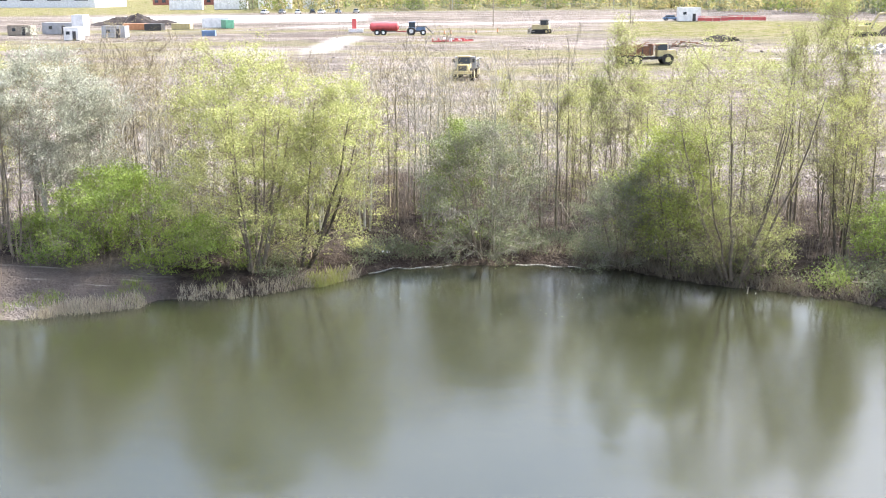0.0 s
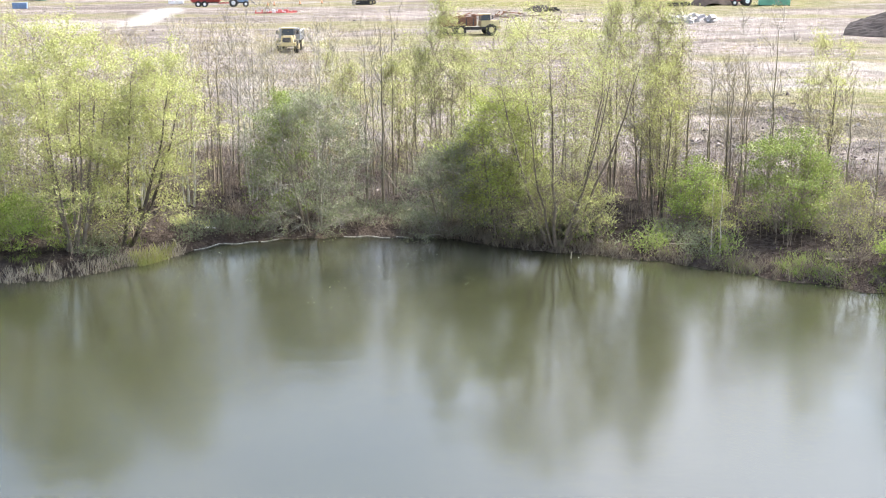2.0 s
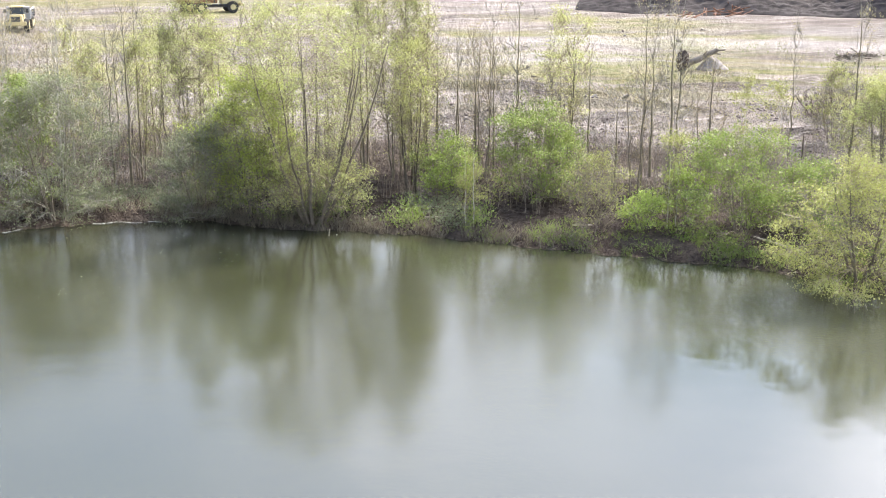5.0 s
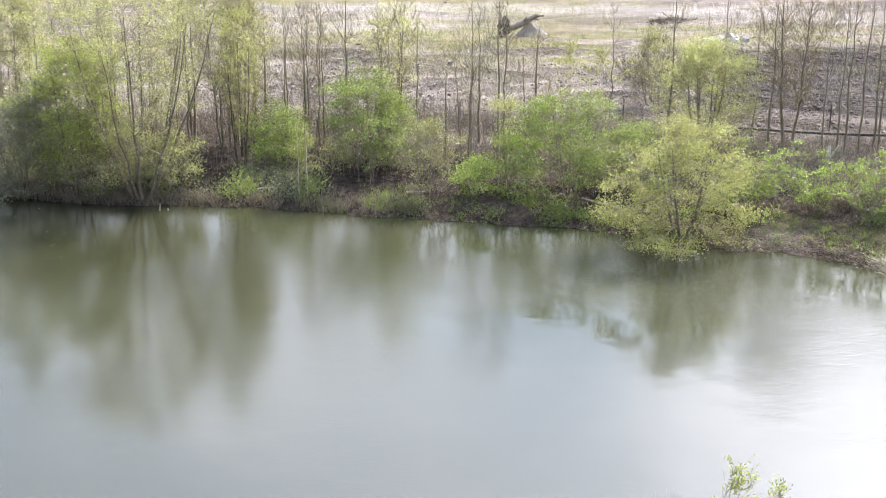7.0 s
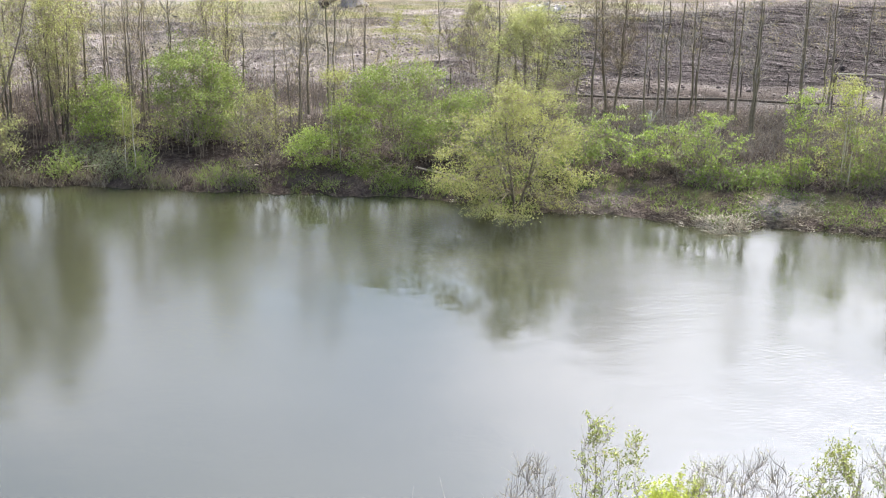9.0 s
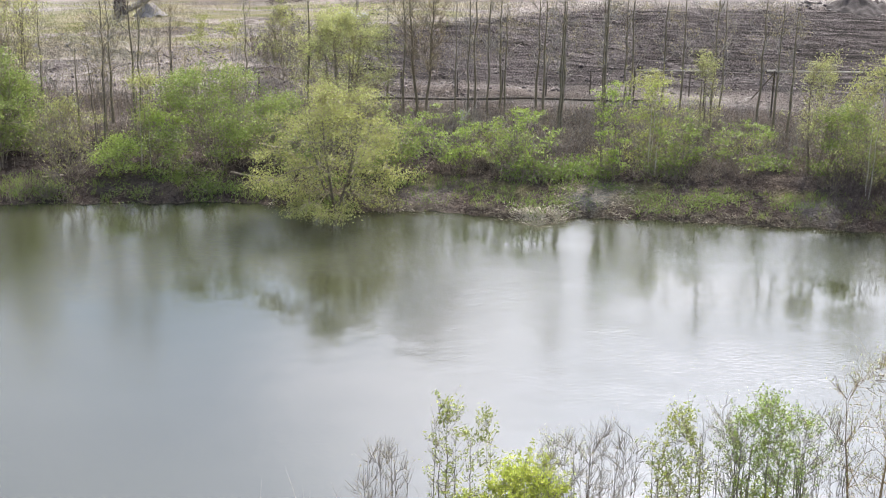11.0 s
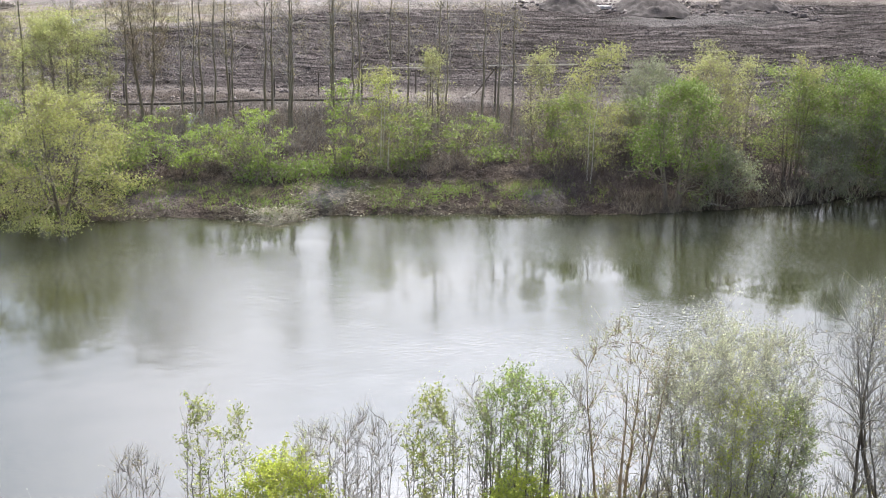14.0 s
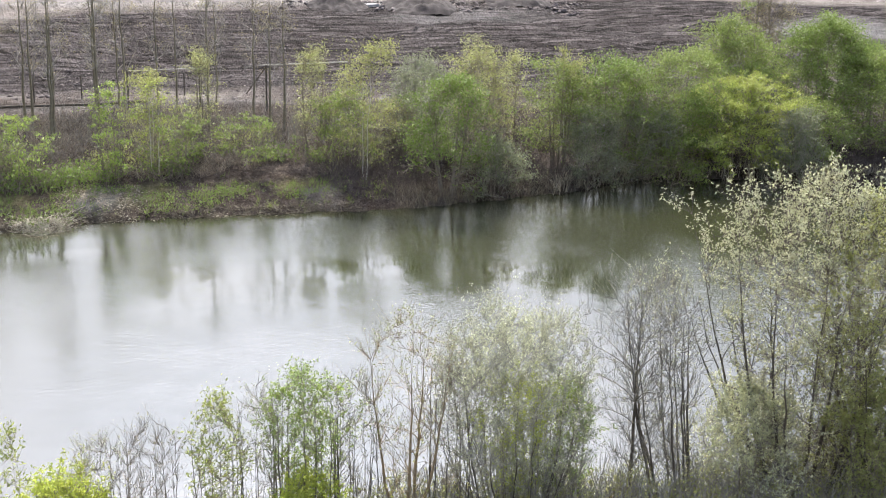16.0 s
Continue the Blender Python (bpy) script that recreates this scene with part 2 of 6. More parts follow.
def water_material():
    m, n, l, out = nodes_of("pond_water")
    p = n.new("ShaderNodeBsdfPrincipled")
    col = mixed(n, l, noise_fac(n, l, 0.06, 0.35, 0.65, 3), (0.016, 0.0172, 0.0088), (0.0225, 0.0238, 0.0125))
    l.new(col, p.inputs["Base Color"])
    p.inputs["IOR"].default_value = 1.40
    rough = noise_fac(n, l, 0.09, 0.35, 0.7, 3)
    rr = n.new("ShaderNodeMapRange")
    rr.inputs["To Min"].default_value, rr.inputs["To Max"].default_value = 0.08, 0.135
    l.new(rough, rr.inputs["Value"])
    place = n.new("ShaderNodeTexCoord")
    axes = n.new("ShaderNodeSeparateXYZ")
    calm = n.new("ShaderNodeMapRange")
    calm.inputs["From Min"].default_value, calm.inputs["From Max"].default_value = 4.0, 42.0
    calm.inputs["To Min"].default_value, calm.inputs["To Max"].default_value = 1.5, 0.58
    sheltered = n.new("ShaderNodeMath")
    sheltered.operation = "MULTIPLY"
    l.new(place.outputs["Object"], axes.inputs["Vector"])
    l.new(axes.outputs["X"], calm.inputs["Value"])
    l.new(rr.outputs["Result"], sheltered.inputs[0])
    l.new(calm.outputs["Result"], sheltered.inputs[1])
    l.new(sheltered.outputs[0], p.inputs["Roughness"])
    fine = noise_fac(n, l, 4.2, 0.25, 0.75, 3, (1.0, 2.0, 1.0), 40)
    patch = noise_fac(n, l, 0.11, 0.40, 0.62, 3)
    hgt = n.new("ShaderNodeMath")
    hgt.operation = "MULTIPLY"
    breeze = n.new("ShaderNodeMapRange")
    breeze.inputs["From Min"].default_value, breeze.inputs["From Max"].default_value = 6.0, 32.0
    breeze.inputs["To Min"].default_value, breeze.inputs["To Max"].default_value = 0.12, 1.0
    l.new(axes.outputs["X"], breeze.inputs["Value"])
    blown = n.new("ShaderNodeMath")
    blown.operation = "MULTIPLY"
    l.new(patch, blown.inputs[0])
    l.new(breeze.outputs["Result"], blown.inputs[1])
    l.new(fine, hgt.inputs[0])
    l.new(blown.outputs[0], hgt.inputs[1])
    slow = noise_fac(n, l, 0.5, 0.2, 0.8, 2)
    add = n.new("ShaderNodeMath")
    add.operation = "ADD"
    l.new(hgt.outputs[0], add.inputs[0])
    l.new(slow, add.inputs[1])
    bp = n.new("ShaderNodeBump")
    bp.inputs["Strength"].default_value, bp.inputs["Distance"].default_value = 0.27, 0.035
    l.new(add.outputs[0], bp.inputs["Height"])
    l.new(bp.outputs["Normal"], p.inputs["Normal"])
    l.new(p.outputs[0], out.inputs["Surface"])
    return m


# ---- plan of the pond: distance of the two banks by bearing (degrees clockwise from the y axis) ----
FAR_AZ = [-60, -30, -21, -15, -13, -10.4, -6, -2.3, 3, 7, 9, 11.5, 14.3, 16.5, 19.5, 24.3, 31, 35, 38, 39.7, 42.5, 46, 49.2, 51.5, 58.6, 66, 70, 74.6, 78.8, 85, 90, 120]
FAR_R = [50, 58, 60, 60.2, 61.7, 60.9, 62.7, 66.5, 67.2, 66.8, 66.2, 64, 63.2, 62.5, 61.5, 59.3, 57.7, 57.2, 55.4, 54.6, 55, 54.5, 53, 54.3, 54.6, 55.3, 57, 59.7, 64.2, 65.8, 66.6, 60]
NEAR_AZ, NEAR_R = [-60, 0, 40, 60, 70, 78, 84, 92, 105, 120], [25.5, 26.0, 24.6, 25.2, 26.0, 26.9, 28.0, 31, 40, 59]


def bearing(x, y):
    return np.degrees(np.arctan2(x, y))


def wobble(x, y, k, seed):
    """Cheap smooth noise of a few crossing waves, about -1 to 1."""
    g = np.random.RandomState(seed)
    v = 0
    for i in range(7):
        a, ph, q = g.uniform(0, 6.28), g.uniform(0, 6.28), k * g.uniform(0.6, 1.9)
        v = v + np.sin((x * np.cos(a) + y * np.sin(a)) * q + ph + 1.3 * np.sin((x * np.sin(a) - y * np.cos(a)) * q * 0.7 + ph * 2))
    return v / 4.0


def far_shore(az):
    return np.interp(az, FAR_AZ, FAR_R) + 0.28 * np.sin(az * 3.1) * np.sin(az * 1.37 + 1)


def near_shore(az):
    return np.interp(az, NEAR_AZ, NEAR_R) + 0.3 * np.sin(az * 1.9)


def ground_z(x, y):
    x, y = np.asarray(x, float), np.asarray(y, float)
    az, r = bearing(x, y), np.hypot(x, y)
    s, q = r - far_shore(az), near_shore(az) - r
    inside = np.clip((az + 59) / 14, 0, 1) * np.clip((119 - az) / 14, 0, 1)
    edge = inside * np.maximum(s, q) + (1 - inside) * 10.0
    bank = np.interp(edge, [-30, -6, -1.2, 0, 0.5, 1.2, 4, 10, 16, 30], [-2.2, -1.6, -0.4, -0.03, 0.22, 0.42, 0.72, 1.45, 1.6, 1.6])
    far = np.where(r > 60, 1, 0)
    rise = np.interp(r, [0, 85, 450, 900], [0, 0, 5.2, 6.0]) * far
    rough = wobble(x, y, 0.9, 3) * 0.06 + wobble(x, y, 2.6, 4) * 0.035
    rough = rough * np.clip(edge / 1.2, 0, 1)
    rut = wobble(x, y, 0.35, 8) * 0.16 * np.clip((s - 16) / 12, 0, 1) * far * np.clip((500 - r) / 200, 0, 1)
    tilled = np.clip((az - 42) / 8, 0, 1) * np.clip((s - 33) / 5, 0, 1) * np.clip((170 - r) / 20, 0, 1)
    rows = np.sin(r * 2.2 + 2.0 * wobble(x, y, 0.06, 21)) * 0.24 * tilled * (0.55 + 0.45 * wobble(x, y, 0.15, 22))
    clods = np.abs(wobble(x, y, 1.7, 23)) * 0.22 * tilled
    ridge = np.clip(wobble(az * 0.28, r, 1.35, 33) + 0.3 * wobble(x, y, 1.1, 24) + 0.15 * wobble(x, y, 2.4, 25), 0, 1.2) * 0.6 * np.clip((r - 80) / 4, 0, 1) * np.clip((118 - r) / 6, 0, 1) * np.clip((az - 12) / 4, 0, 1) * np.clip((50 - az) / 4, 0, 1)
    return bank + rise + rough + rut + rows + clods + ridge


GROUND, WATER = ground_material(), water_material()


def sheet(name, az, rad, zfun, mat, zones=None):
    a, r = np.meshgrid(np.radians(az), rad)
    x, y = (r * np.sin(a)).ravel(), (r * np.cos(a)).ravel()
    z = zfun(x, y)
    nr, na = len(rad), len(az)
    i = np.arange((nr - 1) * na).reshape(nr - 1, na)
    j = np.roll(i, -1, 1)
    quads = np.stack([i, i + na, j + na, j], -1).reshape(-1, 4)
    co = np.stack([x, y, z], 1)
    me = bpy.data.meshes.new(name)
    me.vertices.add(len(co))
    me.vertices.foreach_set("co", co.ravel().astype(np.float32))
    me.loops.add(quads.size)
    me.loops.foreach_set("vertex_index", quads.ravel().astype(np.int32))
    me.polygons.add(len(quads))
    me.polygons.foreach_set("loop_start", (np.arange(len(quads)) * 4).astype(np.int32))
    me.polygons.foreach_set("use_smooth", np.ones(len(quads), bool))
    for key, fun in (zones or {}).items():
        at = me.attributes.new(key, "FLOAT", "POINT")
        at.data.foreach_set("value", np.clip(fun(x, y), 0, 1).astype(np.float32))
    me.update(calc_edges=True)
    me.materials.append(mat)
    return new(name, me)


def shore_dist(x, y):
    az, r = bearing(x, y), np.hypot(x, y)
    return np.maximum(r - far_shore(az), near_shore(az) - r), az, r


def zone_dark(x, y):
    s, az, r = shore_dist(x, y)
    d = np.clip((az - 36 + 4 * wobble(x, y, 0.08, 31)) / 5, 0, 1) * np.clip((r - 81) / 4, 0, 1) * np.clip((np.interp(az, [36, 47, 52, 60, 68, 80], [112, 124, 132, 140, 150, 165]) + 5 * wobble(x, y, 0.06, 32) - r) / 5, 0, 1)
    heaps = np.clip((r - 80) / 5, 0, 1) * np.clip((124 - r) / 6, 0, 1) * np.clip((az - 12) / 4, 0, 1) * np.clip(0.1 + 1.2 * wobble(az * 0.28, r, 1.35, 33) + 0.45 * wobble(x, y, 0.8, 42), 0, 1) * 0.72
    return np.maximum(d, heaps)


def zone_litter(x, y):
    s, az, r = shore_dist(x, y)
    return np.clip((s + 1.0) / 0.8, 0, 1) * np.clip((np.interp(az, [30, 40], [24, 29]) + 4 * wobble(x, y, 0.2, 34) - s) / 5, 0, 1) * np.clip(1.1 + 0.4 * wobble(x, y, 0.7, 35), 0, 1) * (1 - 0.82 * np.clip((-12.5 - az) / 1.5, 0, 1) * np.clip((9 - s) / 2, 0, 1))


def zone_grass(x, y):
    s, az, r = shore_dist(x, y)
    ledge = np.clip((az - 38) / 3, 0, 1) * np.clip((64 - az) / 3, 0, 1) * np.clip((s - 0.8) / 0.8, 0, 1) * np.clip((4.6 - s) / 1.0, 0, 1) * np.clip(0.1 + 0.6 * wobble(x, y, 0.9, 36), 0, 0.5)
    field = np.clip((az - 7) / 2, 0, 1) * np.clip((28 - az) / 4, 0, 1) * np.clip((r - 262) / 8, 0, 1) * np.clip((345 - r) / 10, 0, 1)
    strips = np.clip((az - 16) / 5, 0, 1) * np.clip((50 - az) / 4, 0, 1) * np.clip((r - 101) / 4, 0, 1) * np.clip((139 - r) / 5, 0, 1) * np.clip(np.interp(r, [100, 112, 118, 140], [-0.1, 0.05, 0.45, 0.5]) + 0.9 * wobble(az * 0.25, r, 0.9, 37) + 0.25 * wobble(x, y, 0.6, 38), 0, 0.85)
    patches = np.clip((r - 92) / 12, 0, 1) * np.clip((335 - r) / 20, 0, 1) * np.clip((36 - az) / 5, 0, 1) * np.clip(1.8 * wobble(az * 0.8, r * 0.8, 0.2, 38) - 0.1 + 0.25 * wobble(x, y, 0.5, 41), 0, 0.75)
    verge = np.clip((az - 17) / 4, 0, 1) * np.clip((40 - az) / 4, 0, 1) * np.clip(1.4 - np.abs(r - 156 - 2 * wobble(x, y, 0.05, 48)) / 3.4, 0, 1) * np.clip(0.8 + 0.5 * wobble(x, y, 0.4, 47), 0, 0.95)
    back = np.clip((r - 420) / 15, 0, 1)
    return np.maximum.reduce([ledge, field, strips, patches, verge, back])


def zone_pale(x, y):
    s, az, r = shore_dist(x, y)
    lot = np.clip((az + 16) / 1.0, 0, 1) * np.clip((-3 - az) / 1, 0, 1) * np.clip((r - 352) / 5, 0, 1) * np.clip((412 - r) / 5, 0, 1)
    road = np.clip(1 - np.abs(r - (338 + 1.5 * (az - 4))) / 7, 0, 1) * np.clip((az + 8) / 2, 0, 1) * np.clip((12 - az) / 2, 0, 1)
    slabs = 0.5 * np.clip((r - 122) / 6, 0, 1) * np.clip((250 - r) / 15, 0, 1) * np.clip(wobble(x * 0.5, y, 0.10, 39) - 0.35, 0, 0.6)
    strip = 0.26 * np.clip((az - 18) / 4, 0, 1) * np.clip(1.6 - np.abs(r - 148 - 4 * wobble(x, y, 0.04, 40)) / 5, 0, 1) * np.clip((70 - az) / 4, 0, 1)
    beach = np.clip(1.2 - np.abs(az - 62.5 + 0.4 * wobble(x, y, 1.2, 43)) / 0.9, 0, 1) * np.clip(1.3 - np.abs(s - 1.8) / 1.6, 0, 1) * np.clip(0.3 + 0.5 * wobble(x, y, 2.2, 44), 0, 0.45)
    ax, ay, bx, by = -23.0, 225.0, -20.0, 273.0
    along = np.clip(((x - ax) * (bx - ax) + (y - ay) * (by - ay)) / ((bx - ax) ** 2 + (by - ay) ** 2), 0, 1)
    path = np.clip((4.2 - np.hypot(x - ax - along * (bx - ax), y - ay - along * (by - ay))) / 1.5, 0, 1) * 0.6
    track = np.clip((az - 36) / 3, 0, 1) * np.clip((64 - az) / 4, 0, 1) * np.clip(1 - np.abs(s - 23) / 2.2, 0, 1) * 0.13
    steps = np.clip(1.3 - np.abs(az - 51.8 + 0.5 * wobble(x, y, 0.9, 45)) / 1.2, 0, 1) * np.clip(1.2 - np.abs(s - 2.4) / 1.9, 0, 1) * np.clip(0.24 + 0.35 * wobble(x, y, 2.6, 46), 0, 0.36)
    return np.maximum.reduce([lot, road, slabs, strip, beach, track, path, steps])


RINGS = np.concatenate([[0.01], np.arange(4, 18, 2.0), np.arange(18, 36, 0.6), np.arange(36, 51, 2.0), np.arange(51, 86, 0.5), np.arange(86, 160, 0.6), np.arange(160, 470, 4.0), np.geomspace(475, 4500, 20)])
BEARINGS = np.concatenate([np.arange(-26, 96, 0.46), np.arange(96, 334, 4.0)])
ground = sheet("ground", BEARINGS, RINGS, ground_z, GROUND, {"dark": zone_dark, "litter": zone_litter, "grass": zone_grass, "pale": zone_pale})
tagged(ground, "bare earth, mud and leaf litter round a pond", "ground", kind="structure")
pond = sheet("water", np.arange(-60, 120.1, 4.0).tolist() + np.arange(124, 300, 8.0).tolist(), [0.6, 20, 40, 60, 74], lambda x, y: 0 * x, WATER)
tagged(pond, "murky green pond water with soft ripples", "water", kind="structure")


# ---- meshes from arrays ----
def mesh_from(name, co, faces, mat, smooth=False):
    """faces: an array of triangles or quads."""
    me = bpy.data.meshes.new(name)
    k = faces.shape[1]
    me.vertices.add(len(co))
    me.vertices.foreach_set("co", np.ascontiguousarray(co, np.float32).ravel())
    me.loops.add(faces.size)
    me.loops.foreach_set("vertex_index", np.ascontiguousarray(faces, np.int32).ravel())
    me.polygons.add(len(faces))
    me.polygons.foreach_set("loop_start", (np.arange(len(faces)) * k).astype(np.int32))
    if smooth:
        me.polygons.foreach_set("use_smooth", np.ones(len(faces), bool))
    me.update(calc_edges=True)
    me.materials.append(mat)
    return me


def tubes(lines, sides):
    """Tapered tubes along many lines of equal length. lines: (n, k, 3) and radii (n, k)."""
    pts, rad = lines
    n, k, _ = pts.shape
    d = np.gradient(pts, axis=1)
    d /= np.linalg.norm(d, axis=2, keepdims=True) + 1e-9
    ref = np.where(np.abs(d[..., 2:3]) > 0.9, np.array([1.0, 0, 0]), np.array([0, 0, 1.0]))
    u = np.cross(d, ref)
    u /= np.linalg.norm(u, axis=2, keepdims=True) + 1e-9
    v = np.cross(d, u)
    a = np.arange(sides) * 2 * np.pi / sides
    ring = pts[:, :, None] + rad[:, :, None, None] * (u[:, :, None] * np.cos(a)[:, None] + v[:, :, None] * np.sin(a)[:, None])
    idx = np.arange(n * k * sides).reshape(n, k, sides)
    nxt = np.roll(idx, -1, 2)
    q = np.stack([idx[:, :-1], nxt[:, :-1], nxt[:, 1:], idx[:, 1:]], -1).reshape(-1, 4)
    return ring.reshape(-1, 3), q


def joined(sets):
    co, fc, base = [], [], 0
    for c, f in sets:
        co.append(c)
        fc.append(f + base)
        base += len(c)
    return np.concatenate(co), np.concatenate(fc)


def bezier(p0, p1, p2, k):
    t = np.linspace(0, 1, k)[None, :, None]
    return (1 - t) ** 2 * p0[:, None] + 2 * t * (1 - t) * p1[:, None] + t * t * p2[:, None]


def leaf_tris(rng, c, length, width, up=0.0, flat=0.8):
    """Slim pointed leaves, each turned its own way."""
    n = len(c)
    a = rng.normal(size=(n, 3))
    a[:, 2] += up
    a /= np.linalg.norm(a, axis=1, keepdims=True)
    b = np.cross(a, rng.normal(size=(n, 3)) + np.array([0, 0, flat]))
    b /= np.linalg.norm(b, axis=1, keepdims=True) + 1e-9
    s = rng.uniform(0.6, 1.35, (n, 1))
    a, b = a * length * s / 2, b * width * s / 2
    co = np.stack([c - a, c + b, c + a - b * 0.6], 1).reshape(-1, 3)
    return co, np.arange(3 * n).reshape(n, 3)


def ribbons(rng, p, r):
    """Flat tapering strips for fine twigs along many lines. p: (n, k, 3), r: the half widths (k)."""
    n, k, _ = p.shape
    side = np.cross(p[:, -1] - p[:, 0], rng.normal(size=(n, 3)))
    side /= np.linalg.norm(side, axis=1, keepdims=True) + 1e-9
    w = side[:, None] * np.asarray(r)[None, :, None]
    co = np.stack([p - w, p + w], 2).reshape(-1, 3)
    b = np.arange(n)[:, None, None] * 2 * k + np.arange(k - 1)[None, :, None] * 2
    return co, (b + np.array([[[0, 1, 3, 2]]])).reshape(-1, 4)


def part(name, me, parent, label=""):
    ob = new(name, me)
    ob.parent = parent
    return tagged(ob, label)


SHAPES = {
    "dome": lambda u: np.sqrt(np.clip(1 - np.abs(u - 0.3) ** 3 / 0.35, 0.02, 1)),
    "column": lambda u: np.clip(np.sin(np.pi * (0.12 + 0.84 * u)), 0.05, 1) ** 0.6,
    "cone": lambda u: np.clip(1.12 - u, 0.1, 1) ** 0.7 * np.clip(0.35 + 3 * u, 0, 1),
    "fan": lambda u: np.clip(0.22 + 1.05 * u, 0, 1) * np.sqrt(np.clip(1.03 - u ** 4, 0.03, 1)),
    "round": lambda u: np.sqrt(np.clip(1 - (u - 0.55) ** 2 / 0.36, 0.03, 1)),
    "vase": lambda u: np.clip(0.35 + 0.8 * u, 0, 1) * np.sqrt(np.clip(1.04 - u ** 6, 0.02, 1)),
}


def tree(name, x, y, h, w, seed, shape="dome", stems=1, bottom=0.2, clumps=40, twigs=260, leaves=8750, leaf="green", size=(0.12, 0.07),
         bark=None, twig=None, stem_r=0.10, lean=(0, 0), fine=2, scatter=0.085, limb=14, label="", category="tree", up=0.0, near=False, spread=0.5, rise=0.5, loose=0.6, spray=0.6, tuft=0.24, per=38, heavy=1.4):
    rng = np.random.RandomState(seed)
    z0 = float(ground_z(x, y)) - 0.05
    root = new(name)
    root.location = (x, y, z0)
    tagged(root, label, category)
    env = SHAPES[shape]
    ph = rng.uniform(0, 6.28, 4)

    def spots(n, lo, hi):
        u, a = rng.uniform(0, 1, n) ** 0.95, rng.uniform(0, 2 * np.pi, n)
        lump = 1 + (0.07 if shape == "round" else 0.22) * np.sin(2 * a + ph[0] + 3 * u) + (0.05 if shape == "round" else 0.16) * np.sin(5 * a + ph[1] - 7 * u)
        r = env(u) * lump * w / 2 * rng.uniform(lo, hi, n) ** (0.6 if near else 0.45)
        zz = h * (bottom + (1 - bottom) * u) * (1 + 0.05 * np.sin(3 * a + ph[2]))
        k = (zz / h)[:, None] * np.array([lean])
        return np.concatenate([np.stack([r * np.cos(a), r * np.sin(a)], 1) + k, zz[:, None]], 1)

    # stems
    sa = rng.uniform(0, 6.28) + np.arange(stems) * 2 * np.pi / stems + rng.uniform(-0.4, 0.4, stems)
    foot = np.stack([np.cos(sa), np.sin(sa), 0 * sa], 1) * (0.0 if stems == 1 else 0.18 + 0.03 * stems)
    top_r = (0.0 if stems == 1 else spread) * w / 2 * rng.uniform(0.5, 1.0, stems)
    tip = np.stack([np.cos(sa) * top_r + lean[0], np.sin(sa) * top_r + lean[1], h * rng.uniform(0.78, 0.97, stems) * np.sqrt(1 - (0.7 if spread >= 0.95 else 0.25) * (2 * top_r / w) ** 2)], 1)
    mid = foot + (tip - foot) * np.array([[0.68, 0.68, 0.46]])
    K = 9
    st = bezier(foot, mid, tip, K)
    st[:, 1:-1] += rng.normal(size=(stems, K - 2, 3)) * h * 0.004
    rs = stem_r * min(1.0, 0.3 + h / 6.0) * rng.uniform(0.7, 1.1, (stems, 1)) * np.linspace(1.0, 0.16, K)[None]
    # limbs and twigs: each order leaves the one below at a narrow angle, along its run, and bends to its end
    base = np.array([[0.0, 0.0, -0.12 * h]])
    bow = 1.4 if rise > 0 else 0.5
    droop = -0.05 if rise > 0 else 0.14
    base_r = 0.0056 if near else 0.012

    def grow(ends, pool, runs, k):
        gap = ends[:, None] - pool[None]
        d = np.linalg.norm(gap, axis=2) + 1e-6
        cosine = np.einsum("ijk,jk->ij", gap, runs) / d
        i = (d * (1 + bow * (1 - cosine)) + 0.6 * np.clip(0.35 - d, 0, None)).argmin(1)
        o, span = pool[i], np.linalg.norm(ends - pool[i], axis=1, keepdims=True)
        ctrl = o + (0.55 * runs[i] * span + 0.45 * (ends - o)) * 0.5 + (rng.normal(size=(len(ends), 3)) * 0.05 + np.array([0, 0, droop])) * span
        return bezier(o, ctrl, ends, k), i

    def runs_of(lines):
        d = np.gradient(lines, axis=1)
        return d / (np.linalg.norm(d, axis=2, keepdims=True) + 1e-9)

    pool, runs, girth = st.reshape(-1, 3), runs_of(st).reshape(-1, 3), rs.reshape(-1)
    centres = spots(clumps, 0.12, 1.0)
    centres = centres[np.argsort(np.linalg.norm(centres - base, axis=1))]
    sets, thick = [], 0.05 if not near else 0.020
    for part_of in (centres[0::3], centres[1::3], centres[2::3]):
        lb, i = grow(part_of, pool, runs, 6)
        rl = np.clip(girth[i] * 0.65, base_r * 0.9, thick)[:, None] * np.linspace(1, 0.35, 6)[None]
        if len(sets) < 2:
            sets.append(tubes((lb, rl), 4 if near else 3))
        else:
            sets.append(ribbons(rng, lb, base_r * np.linspace(1.7, 0.8, 6)))
        pool = np.concatenate([pool, lb[:, 1:].reshape(-1, 3)])
        runs = np.concatenate([runs, runs_of(lb)[:, 1:].reshape(-1, 3)])
        girth = np.concatenate([girth, rl[:, 1:].reshape(-1)])
        thick *= 0.6
    # twigs fill the crown evenly, with some thicker clumps
    even = int(twigs * loose)
    pick = rng.randint(0, clumps, twigs - even)
    tt = np.concatenate([spots(even, 0.06, 1.0), centres[pick] + rng.normal(size=(twigs - even, 3)) * np.array([0.085 * w, 0.085 * w, 0.05 * h])])
    tt[:, 2] = np.clip(tt[:, 2], 0.12, None)
